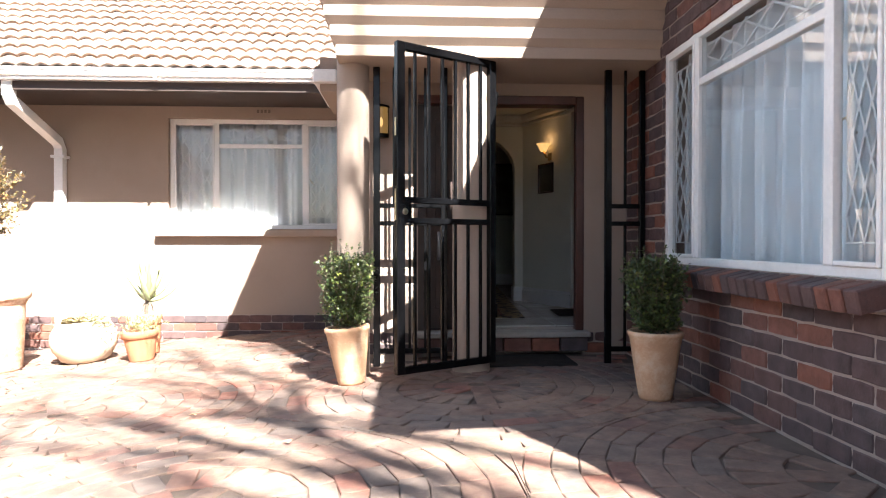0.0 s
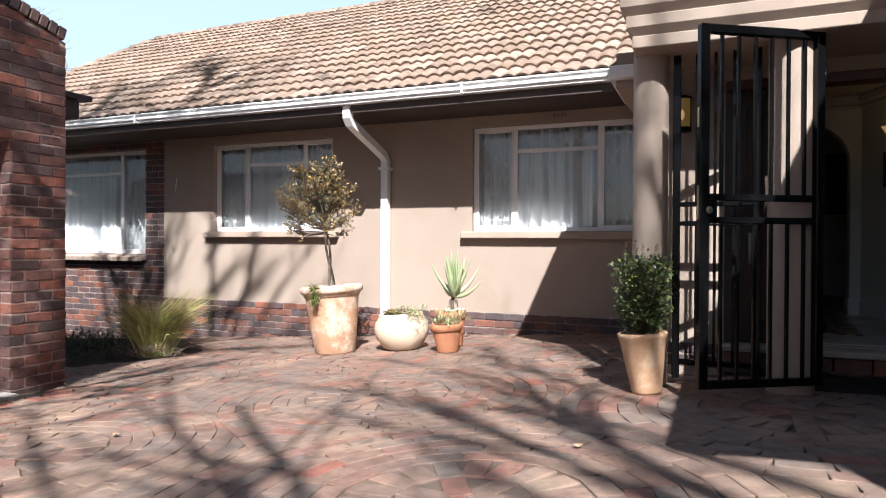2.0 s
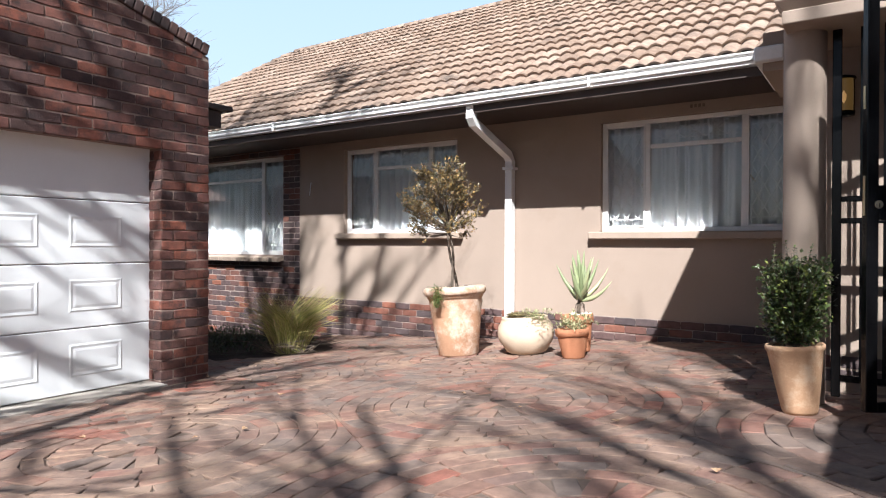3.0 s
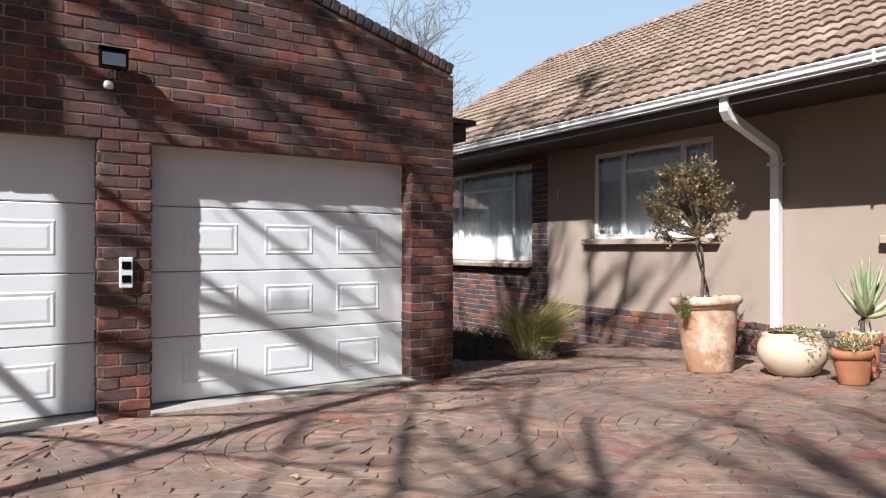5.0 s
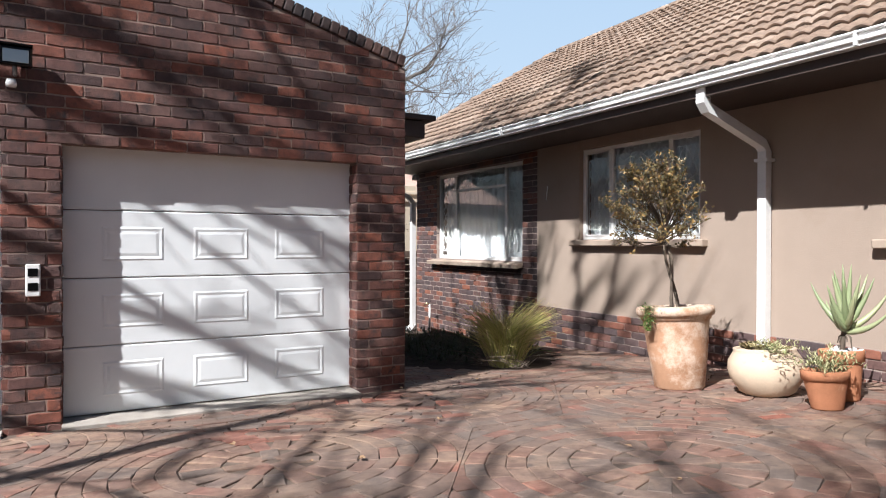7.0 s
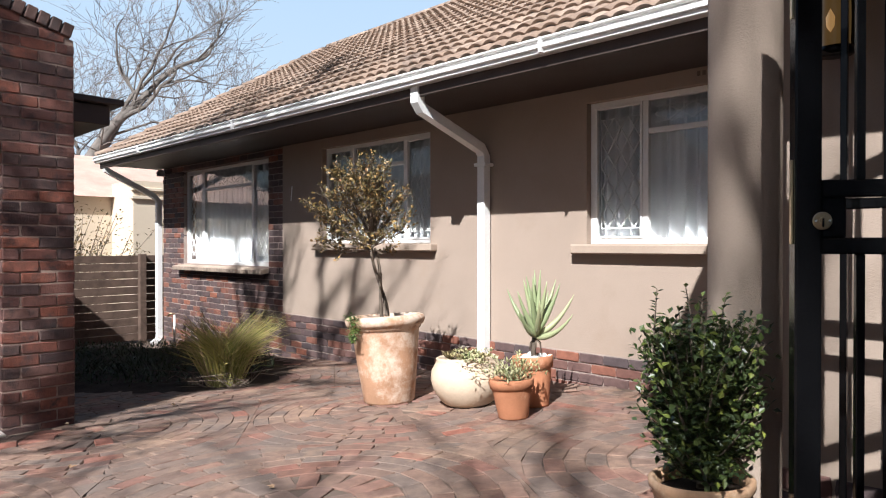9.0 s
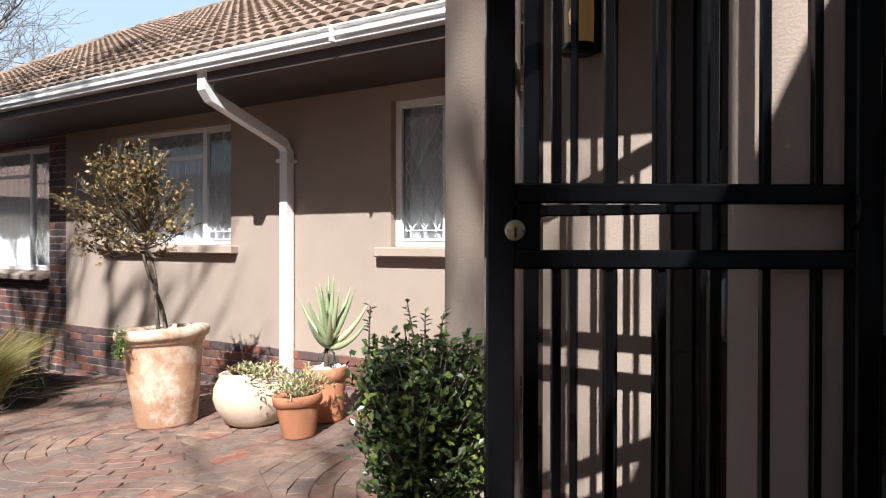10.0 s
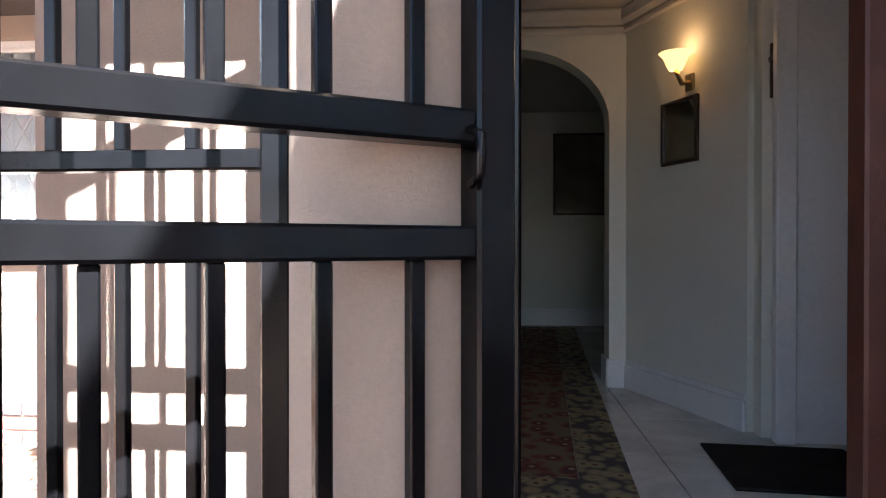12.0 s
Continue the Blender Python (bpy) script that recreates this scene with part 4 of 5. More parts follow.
s0 = 0.53
sc = thing("wall_sconce", "lit glass cup wall sconce in the hall", "sconce", wm @ Vector((s0, 0.0, 2.1)))
g = Geo()
prof = [(0.03, 0.0), (0.04, 0.018), (0.058, 0.06), (0.076, 0.08), (0.071, 0.08), (0.054, 0.06), (0.036, 0.022), (0.0, 0.01)]
c0 = wm @ Vector((s0, 0.085, 2.15))
part("shade", g.lathe(prof, c0, 28), M_GLOW, sc, "glowing cream glass cup")
part("stem", Geo().tube([wm @ Vector((s0, 0.005, 2.10)), wm @ Vector((s0, 0.05, 2.09)), wm @ Vector((s0, 0.085, 2.155))], 0.012, 8), M_BRASS, sc)
part("wall_plate", Geo().bevel_box((s0 - 0.03, 0.0, 2.06), (s0 + 0.03, 0.012, 2.14), 0.004, wm), M_BRASS, sc)
pl = bpy.data.lights.new("sconce_bulb", "POINT")
pl.energy, pl.color, pl.shadow_soft_size = 0.03, (1.0, 0.6, 0.28), 0.03
plo = new("sconce_bulb", pl)
plo.location = wm @ Vector((s0, 0.085, 2.27))


def picture(m, w, h, label, at, group=""):
    t = thing("picture_frame", label, "picture", at, group=group)
    f = Geo()
    for a, b in (((-w / 2, 0, 0), (-w / 2 + 0.018, 0.02, h)), ((w / 2 - 0.018, 0, 0), (w / 2, 0.02, h)), ((-w / 2 + 0.018, 0, 0), (w / 2 - 0.018, 0.019, 0.018)), ((-w / 2 + 0.018, 0, h - 0.018), (w / 2 - 0.018, 0.019, h))):
        f.bevel_box(a, b, 0.004, m)
    part("frame", f, M_DARKWOOD, t)
    part("print", Geo().box((-w / 2 + 0.018, 0.002, 0.018), (w / 2 - 0.018, 0.006, h - 0.018), m), M_PAPER, t)
    gl_ = part("glazing", Geo().box((-w / 2 + 0.018, 0.008, 0.018), (w / 2 - 0.018, 0.011, h - 0.018), m), M_GLASS, t)
    gl_.visible_shadow = False


s1 = on_wall(1.777, -0.466)
picture(wm @ Matrix.Translation((s1, 0.001, 1.725)), 0.268, 0.31, "small dark framed print hung below the sconce", wm @ Vector((s1, 0, 1.71)))
picture(Matrix(((1, 0, 0, 1.72), (0, -1, 0, 2.718), (0, 0, 1, 1.62), (0, 0, 0, 1))), 0.56, 0.79, "large dark framed picture on the far hall wall", (1.72, 2.718, 1.62))
cr = thing("wall_cross", "small dark wooden cross on the hall wall", "cross", (2.0, -0.95, 1.93))
part("upright", Geo().bevel_box((1.992, -0.962, 1.93), (2.01, -0.945, 2.15), 0.003), M_DARKWOOD, cr)
part("crossbar", Geo().bevel_box((1.994, -1.0, 2.08), (2.008, -0.905, 2.1), 0.003), M_DARKWOOD, cr)
rug_m = pose(1.02, 0.45, FZ, 0, 0, -4)
rug = thing("rug", "worn red and navy patterned hall runner rug", "rug", (1.02, 0.45, FZ), -4)
part("field", Geo().box((-0.28, -1.92, 0.001), (0.28, 1.92, 0.010)), M_RUG, rug, local=True)
for nm, a, b in (("border", (-0.46, -2.1, 0.001), (-0.283, 2.1, 0.009)), ("border", (0.283, -2.1, 0.001), (0.46, 2.1, 0.009)), ("border", (-0.283, -2.1, 0.001), (0.283, -1.923, 0.0088)), ("border", (-0.283, 1.923, 0.001), (0.283, 2.1, 0.0088))):
    part(nm, Geo().box(a, b), M_RUGEDGE, rug, local=True)
imat = thing("hall_mat", "small dark pile mat on the hall tiles", "mat", (1.93, -1.32, FZ), -4)
part("pad", Geo().bevel_box((-0.26, -0.24, 0.001), (0.26, 0.24, 0.014), 0.005), M_FABRIC, imat, local=True)


# ---- pots and plants ----
def pot(name, label, centre, prof, mat, soil_r, soil_z, wobble=0.01):
    """A turned pot that stands square on the sloping ground."""
    lean = -4.6 if centre[0] < 0.6 else 0.0
    m = Matrix.Translation(centre) @ pose(0, 0, 0, 0, lean, 0) @ Matrix.Translation(-Vector(centre))
    t = thing(name, label, "plant pot", centre)
    for nm, g, mt, lb in (("body", Geo().lathe(prof, centre, 48, wobble), mat, ""),
                          ("soil", Geo().lathe([(0.0, soil_z + 0.012), (soil_r * 0.6, soil_z + 0.008), (soil_r, soil_z)], centre, 28, 0.06), M_SOIL, "dry brown potting soil")):
        g.v = [tuple(m @ Vector(p)) for p in g.v]
        part(nm, g, mt, t, lb)
    return t


def tall_pot(x, y, label):
    c = (x, y, ground_z(x))
    return pot("tall_pot", label, c, [(0.0, 0.002), (0.082, 0.0), (0.09, 0.02), (0.118, 0.2), (0.138, 0.335), (0.146, 0.345), (0.148, 0.365), (0.140, 0.372), (0.128, 0.366), (0.122, 0.3)], M_TERRA_POT, 0.125, 0.33)


def boxwood(x, y, z, high, wide, seed, label):
    rb = random.Random(seed)
    t = thing("boxwood_shrub", label, "shrub", (x, y, z), group="boxwood shrubs")
    wood, leaves = Geo(), Geo()
    shoots = 250
    for i in range(shoots):
        a = rb.uniform(0, 6.283)
        r = wide * math.sqrt(rb.random()) * 1.0
        zt = high * (0.15 + 0.85 * rb.random())
        edge = r / wide
        if rb.random() < 0.3:
            zt = high * rb.uniform(0.8, 0.98) * (1.0 - 0.12 * edge ** 2)
        k = 0.55 + 0.45 * math.sin(min(1.0, zt / high + 0.12) * math.pi * 0.62)
        tip = Vector((x + r * k * math.cos(a), y + r * k * math.sin(a), z + zt))
        foot = Vector((x + rb.uniform(-0.02, 0.02), y + rb.uniform(-0.02, 0.02), z + zt * 0.3))
        mid = foot.lerp(tip, 0.55) + Vector((0, 0, -0.02))
        wood.tube([foot, mid, tip], [0.005, 0.0035, 0.0015], 4, False)
        n = 40
        for j in range(n):
            f = 0.35 + 0.65 * j / n
            p = foot.lerp(tip, f) + Vector((rb.gauss(0, 0.02), rb.gauss(0, 0.02), rb.gauss(0, 0.014)))
            d = (tip - foot).normalized() * 0.35 + Vector((rb.gauss(0, 0.8), rb.gauss(0, 0.8), rb.gauss(0.1, 0.6)))
            leaves.leaf(p, d, (rb.gauss(0, 0.6), rb.gauss(0, 0.6), 1), rb.uniform(0.02, 0.031), rb.uniform(0.015, 0.021), 0.15)
    for i in range(5):
        a, r = rb.uniform(0, 6.283), wide * rb.uniform(0.1, 0.75)
        p0 = Vector((x + r * math.cos(a), y + r * math.sin(a), z + high * 0.85))
        p1 = p0 + Vector((rb.uniform(-0.03, 0.03), rb.uniform(-0.03, 0.03), rb.uniform(0.06, 0.15)))
        wood.tube([p0, p1], [0.003, 0.0015], 4, False)
        for j in range(18):
            p = p0.lerp(p1, j / 17)
            leaves.leaf(p, (rb.gauss(0, 1), rb.gauss(0, 1), rb.uniform(0.1, 0.8)), (0, 0, 1), 0.022, 0.014)
    wood.tube([(x, y, z - 0.04), (x, y, z + high * 0.4)], [0.014, 0.008], 6)
    part("branchwork", wood, M_BARK, t)
    part("foliage", leaves, M_BOX, t)


tall_pot(-0.035, -3.06, "tall tapered terracotta pot beside the porch column")
boxwood(-0.06, -3.07, ground_z(-0.085) + 0.34, 0.52, 0.18, 3, "dense clipped boxwood shrub growing in the tall pot")
tall_pot(1.68, -3.79, "tall stained terracotta pot beside the brick wing")
boxwood(1.68, -3.79, 0.70, 0.44, 0.165, 4, "dense boxwood shrub in shade beside the brick wing")

bp = (-3.25, -1.46, ground_z(-3.25) - 0.008)
big = pot("large_pot", "large weathered terracotta pot with a rolled rim", bp, [(0.0, 0.002), (0.192, 0.0), (0.204, 0.02), (0.243, 0.31), (0.269, 0.56), (0.276, 0.585), (0.288, 0.588), (0.288, 0.61), (0.305, 0.615), (0.318, 0.632), (0.324, 0.66), (0.315, 0.688), (0.289, 0.697), (0.268, 0.665), (0.258, 0.5)], M_TERRA_OLD, 0.254, 0.63)
bp = (bp[0] - 0.05, bp[1], bp[2])
rt = random.Random(12)
lt = thing("small_tree", "small standard tree with sparse yellowing leaves", "tree", (bp[0], bp[1], bp[2] + 0.6))
top = Vector((bp[0] + 0.02, bp[1] - 0.15, bp[2] + 1.22))
for sgn in (1, -1):
    pts = []
    for i in range(9):
        f = i / 8
        pts.append((bp[0] + 0.02 * f + sgn * 0.026 * math.cos(f * 5) * (1 - 0.5 * f), bp[1] + sgn * 0.026 * math.sin(f * 5) - 0.15 * f ** 1.4, bp[2] + 0.60 + 0.64 * f))
    part("trunk", Geo().tube(pts, [0.017 - 0.0008 * i for i in range(9)], 8), M_BARK, lt)
wood, leaves = Geo(), Geo()
for i in range(78):
    a = rt.uniform(0, 6.283)
    rise = rt.uniform(0.0, 1.0) ** 0.8
    reach = 0.46 * (0.5 + 0.5 * math.sin(math.pi * min(1, rise * 0.85 + 0.2))) * rt.uniform(0.45, 1.0)
    tip = top + Vector((reach * math.cos(a), reach * math.sin(a) - 0.14, 0.02 + 0.66 * rise + rt.uniform(-0.03, 0.05)))
    start = top + Vector((0, 0, 0.14 * rise))
    mid = start.lerp(tip, 0.5) + Vector((rt.gauss(0, 0.03), rt.gauss(0, 0.03), 0.02 - 0.06 * (1 - rise)))
    wood.tube([start, mid, tip], [0.007, 0.0045, 0.0018], 5, False)
    twigs = [(mid.lerp(tip, rt.uniform(0.0, 0.9)), tip) for _ in range(7)] + [(tip.lerp(mid, 0.3), tip)]
    for q, e in twigs:
        d = (tip - start).normalized() + Vector((rt.gauss(0, 0.6), rt.gauss(0, 0.6), rt.gauss(0.25, 0.45)))
        e = q + d.normalized() * rt.uniform(0.06, 0.16)
        wood.tube([q, e], [0.003, 0.0012], 3, False)
        for k in range(rt.randint(4, 9)):
            p = q.lerp(e, rt.uniform(0.25, 1.05)) + Vector((rt.gauss(0, 0.006), rt.gauss(0, 0.006), rt.gauss(0, 0.006)))
            leaves.leaf(p, d.normalized() * 0.5 + Vector((rt.gauss(0, 0.8), rt.gauss(0, 0.8), rt.gauss(0.2, 0.7))), (rt.gauss(0, 1), rt.gauss(0, 1), 1), rt.uniform(0.024, 0.042), rt.uniform(0.015, 0.023), 0.2)
part("branchwork", wood, M_BARK, lt)
part("foliage", leaves, M_LEAF, lt)
fern = thing("trailing_fern", "bright green fern hanging over the pot rim", "fern", (bp[0] + 0.01, bp[1] - 0.31, bp[2] + 0.67))
g = Geo()
for i in range(420):
    a = rt.gauss(0, 0.038)
    h = rt.uniform(-0.17, 0.045)
    k = 1.0 if h > -0.1 else 0.6
    g.leaf((bp[0] + 0.012 + a * k, bp[1] - 0.325 + rt.uniform(-0.035, 0.012), bp[2] + 0.675 + h), (rt.gauss(0, 1), rt.gauss(-0.6, 0.6), rt.gauss(-0.2, 0.6)), (0, 0, 1), rt.uniform(0.015, 0.026), 0.011)
part("fronds", g, M_FERN, fern)

bc = (-2.585, -1.245, ground_z(-2.585))
pot("bowl_pot", "round pale clay bowl planter with dry moss", bc, [(0.0, 0.002), (0.15, 0.0), (0.2, 0.03), (0.262, 0.13), (0.278, 0.2), (0.268, 0.27), (0.235, 0.325), (0.225, 0.345), (0.23, 0.36), (0.218, 0.366), (0.205, 0.355), (0.2, 0.3)], M_TERRA_PALE, 0.215, 0.325)


def rosettes(t, centre, n, spread, seed, name="succulent_leaves", mat=None, drop=0.0):
    rs = random.Random(seed)
    g = Geo()
    for i in range(n):
        a = rs.uniform(0, 6.283)
        r = spread * math.sqrt(rs.random())
        c = Vector(centre) + Vector((r * math.cos(a), r * math.sin(a), rs.uniform(0.0, 0.05) - drop * r))
        for k in range(9):
            b = k * 2.4 + rs.random()
            d = Vector((math.cos(b), math.sin(b), rs.uniform(0.2, 1.0)))
            g.leaf(c, d, (0, 0, 1), rs.uniform(0.03, 0.05), 0.016, 0.3)
    part(name, g, mat or M_SUCC, t)


def sprigs(t, centre, n, spread, seed, low=-0.12, high=0.14):
    """Arching stems set with narrow fleshy leaves."""
    rs_ = random.Random(seed)
    g = Geo()
    for i in range(n):
        a = rs_.uniform(0, 6.283)
        c = Vector(centre) + Vector((rs_.gauss(0, 0.3), rs_.gauss(0, 0.3), 0)) * spread
        end = c + Vector((math.cos(a) * spread, math.sin(a) * spread, rs_.uniform(low, high)))
        mid = c.lerp(end, 0.5) + Vector((0, 0, 0.05))
        for k in range(16):
            f = k / 15
            p = c.lerp(mid, f * 2) if f < 0.5 else mid.lerp(end, f * 2 - 1)
            b = k * 2.4
            d = (end - c).normalized() * 0.5 + Vector((math.cos(b), math.sin(b), 0.4 + rs_.random() * 0.5))
            g.leaf(p, d, (0, 0, 1), rs_.uniform(0.035, 0.055), 0.011, 0.35)
    part("succulent_leaves", g, M_SUCC, t)


moss = thing("bowl_succulents", "sprawling pale succulents and dry moss in the bowl", "succulent", (bc[0], bc[1], bc[2] + 0.33))
sprigs(moss, (bc[0] + 0.16, bc[1] - 0.12, bc[2] + 0.36), 17, 0.14, 31, -0.15, 0.10)
rosettes(moss, (bc[0] - 0.03, bc[1] + 0.02, bc[2] + 0.33), 60, 0.18, 32, "moss", leafy("dry_moss", [(0, (0.16, 0.11, 0.05)), (1, (0.28, 0.24, 0.1))]))
p1 = (-2.02, -1.42, ground_z(-2.02))
SMALL = [(0.0, 0.002), (0.098, 0.0), (0.102, 0.01), (0.135, 0.19), (0.137, 0.2), (0.15, 0.203), (0.155, 0.26), (0.15, 0.266), (0.138, 0.262), (0.132, 0.2)]
pot("small_pot", "small orange terracotta pot of succulents", p1, SMALL, M_TERRA, 0.135, 0.235, 0.0)
suc = thing("pot_succulents", "spiky pale green succulents in the small pot", "succulent", (p1[0], p1[1], p1[2] + 0.24))
sprigs(suc, (p1[0], p1[1], p1[2] + 0.25), 26, 0.13, 33, -0.02, 0.16)
p2 = (-2.12, -1.03, ground_z(-2.1))
pot("aloe_pot", "terracotta pot topped with white pebbles", p2, [(r * 0.98, z * 1.38) for r, z in SMALL], M_TERRA, 0.13, 0.325, 0.0)
rs = random.Random(6)
for i in range(16):
    a, r = rs.uniform(0, 6.28), 0.11 * math.sqrt(rs.random())
    st = thing("pebble", "white stone lying in the aloe pot", "stone", (p2[0] + r * math.cos(a), p2[1] + r * math.sin(a), p2[2] + 0.335), group="white stones in the pot")
    bm = bmesh.new()
    bmesh.ops.create_icosphere(bm, subdivisions=2, radius=1)
    s3 = Vector((rs.uniform(0.025, 0.05), rs.uniform(0.02, 0.04), rs.uniform(0.015, 0.03)))
    gg = Geo()
    bm.verts.index_update()
    gg.add([Vector((v.co.x * s3.x, v.co.y * s3.y, v.co.z * s3.z + s3.z * 0.7)) * (1 + 0.2 * noise.noise(v.co * 1.5 + Vector((i, 0, 0)))) for v in bm.verts], [[v.index for v in f.verts] for f in bm.faces], True)
    bm.free()
    part("stone", gg, M_STONE, st, local=True)
aloe = thing("aloe", "grey-green aloe with long pointed curved leaves", "aloe", (p2[0], p2[1], p2[2] + 0.34))
part("stalk", Geo().tube([(p2[0] - 0.02, p2[1], p2[2] + 0.3), (p2[0] - 0.01, p2[1] - 0.01, p2[2] + 0.45), (p2[0] + 0.01, p2[1], p2[2] + 0.56)], [0.02, 0.019, 0.024], 8), M_BARK, aloe)
for i in range(18):
    a = i * 2.4 + rs.uniform(-0.3, 0.3)
    age = 1 - i / 17
    L = rs.uniform(0.34, 0.44) * (0.85 if age > 0.85 else 1.0)
    tilt = radians(rs.uniform(-12, 12) + (92 - 108 * (1 - age) if age > 0.25 else 88 - 82 * (1 - age)))
    tilt = max(radians(4), tilt)
    p = Vector((p2[0] + 0.01, p2[1], p2[2] + 0.50 + 0.005 * i))
    d = Vector((math.cos(a) * math.sin(tilt), math.sin(a) * math.sin(tilt), math.cos(tilt)))
    pts, rad = [], []
    for j in range(9):
        f = j / 8
        pts.append(p.copy())
        rad.append(0.0245 * (1 - f) ** 0.7 * (0.75 + 0.5 * min(1, f * 4) - 0.25 * f) + 0.0012)
        d = (d + Vector((0, 0, 0.15 * math.sin(tilt)))).normalized()
        p = p + d * L / 8
    part("aloe_leaf", Geo().tube(pts, rad, 6), M_ALOE, aloe)
for i in range(6):
    a = i * 1.1
    part("dry_leaf", Geo().tube([(p2[0], p2[1], p2[2] + 0.49), (p2[0] + 0.04 * math.cos(a), p2[1] + 0.04 * math.sin(a), p2[2] + 0.46), (p2[0] + 0.05 * math.cos(a), p2[1] + 0.05 * math.sin(a), p2[2] + 0.38 + 0.01 * i)], [0.008, 0.006, 0.002], 5), M_BARK, aloe, "withered brown hanging leaf")

# grass clump and bed
gz = lambda x: ground_z(x)
tuft = thing("grass_clump", "tall yellow-green ornamental grass clump", "grass", (-5.4, -1.75, gz(-5.4)))
rg = random.Random(21)
g = Geo()
for i in range(1300):
    a, r = rg.uniform(0, 6.283), 0.17 * math.sqrt(rg.random())
    p = Vector((-5.42 + r * math.cos(a), -1.75 + r * math.sin(a), gz(-5.42) - 0.01))
    far = rg.random() < 0.25
    lean = abs(rg.gauss(0.1, 0.24)) + (0.22 if far else 0.0)
    b = a + rg.gauss(0, 0.9) if not far else rg.gauss(0.2, 0.9)
    L = rg.uniform(0.42, 0.95) * (1.12 if far else 1.0)
    d = Vector((math.cos(b) * lean, math.sin(b) * lean, 1)).normalized()
    s = d.cross(Vector((math.sin(b), -math.cos(b) + 0.3, 0.2))).normalized() * rg.uniform(0.003, 0.006)
    q = p + d * L * 0.5
    e = q + (d + Vector((math.cos(b) * 0.55, math.sin(b) * 0.55, -0.3 - lean * 0.3))).normalized() * L * 0.5
    g.add([p - s, p + s, q + s * 0.8, q - s * 0.8, e], [(0, 1, 2, 3), (3, 2, 4)])
part("foliage", g, M_GRASS, tuft)
g = Geo()
for i in range(40):
    a = rg.uniform(0, 6.283)
    p = Vector((-5.4 + 0.25 * math.cos(a), -1.75 + 0.25 * math.sin(a), gz(-5.4) + 0.02))
    g.tube([p, p + Vector((rg.gauss(0, 0.1), rg.gauss(-0.05, 0.1), rg.uniform(0.01, 0.12))), p + Vector((rg.gauss(0, 0.2), rg.gauss(-0.1, 0.2), rg.uniform(0.03, 0.2)))], [0.006, 0.004, 0.002], 4)
part("litter", g, M_BARK, tuft, "dry twiggy stems at the foot")
g = Geo()
n = 24
ring = []
for i in range(n):
    a = 2 * math.pi * i / n
    ring.append((-8.2 + (3.2 + 0.15 * math.sin(3 * a)) * math.cos(a), -1.6 + (1.55 + 0.1 * math.cos(4 * a)) * math.sin(a)))
g.add([(x, min(y, FY - 0.03), gz(x) - 0.008) for x, y in ring] + [(-8.2, -1.6, gz(-8.2) + 0.03)], [(i, (i + 1) % n, n) for i in range(n)])
structure("garden_bed", g, M_SOIL, "dark soil garden bed by the house corner", "ground")
g = Geo()
for i in range(5000):
    a, r = rg.uniform(0, 6.283), math.sqrt(rg.random())
    x, y = -8.3 + 2.9 * r * math.cos(a), -1.6 + 1.3 * r * math.sin(a)
    if y > -0.2:
        continue
    g.leaf((x, y, gz(x) + rg.uniform(0.0, 0.14)), (rg.gauss(0, 1), rg.gauss(0, 1), rg.uniform(0.2, 1.4)), (0, 0, 1), rg.uniform(0.04, 0.13), 0.016)
ob = new("bed_plants", g.mesh("bed_plants", M_GARDEN))
tagged(ob, "low dark green ground cover in the bed", "plants", kind="stuff")
g = Geo()
for i in range(28):
    x, y = rg.uniform(-6.5, 1.2), rg.uniform(-6.3, -2.0)
    z = ground_z(x) + 0.012
    b = rg.uniform(0, 6.28)
    for k in (-0.7, 0, 0.7):
        g.leaf((x, y, z), (math.cos(b + k), math.sin(b + k), 0.25), (0, 0, 1), rg.uniform(0.025, 0.045), 0.02, 0.3)
ob = new("fallen_leaves", g.mesh("fallen_leaves", M_DRYLEAF))
tagged(ob, "dry brown fallen leaves on the pavers", "leaves", kind="stuff")

# ---- small fittings ----
fl_ = thing("floodlight", "black halogen floodlight with a motion sensor", "floodlight", (GX, -6.29, 2.55))
bx = Geo().bevel_box((GX + 0.05, -6.385, 2.50), (GX + 0.12, -6.195, 2.635), 0.012)
bx.bevel_box((GX + 0.05, -6.39, 2.632), (GX + 0.15, -6.19, 2.645), 0.004)
body = part("housing", bx, M_BLACK, fl_)
part("glass", Geo().bevel_box((GX + 0.1205, -6.365, 2.52), (GX + 0.126, -6.215, 2.608), 0.002), M_FLOODGLASS, body, "clear floodlight glass")
part("bracket", Geo().tube([(GX, -6.3, 2.46), (GX + 0.05, -6.3, 2.45), (GX + 0.08, -6.3, 2.51)], 0.014, 6), M_GREYMETAL, fl_)
part("sensor", Geo().lathe([(0.0, 0.0), (0.03, 0.005), (0.034, 0.03), (0.025, 0.055), (0.0, 0.06)], (GX + 0.06, -6.32, 2.36), 16), M_WHITE, fl_, "white motion sensor")
ic = thing("intercom", "white gate keypad with two dark panels", "keypad", (GX, -6.2, 0.93))
part("case", Geo().bevel_box((GX, -6.245, 0.93), (GX + 0.035, -6.155, 1.155), 0.006), M_WHITE, ic)
for z in (0.97, 1.07):
    part("button_panel", Geo().bevel_box((GX + 0.0355, -6.23, z), (GX + 0.04, -6.17, z + 0.055), 0.002), M_BLACK, ic)
wl = thing("corner_light", "round white bulkhead light at the house corner", "light", (-10.75, FY - 0.02, 2.42))
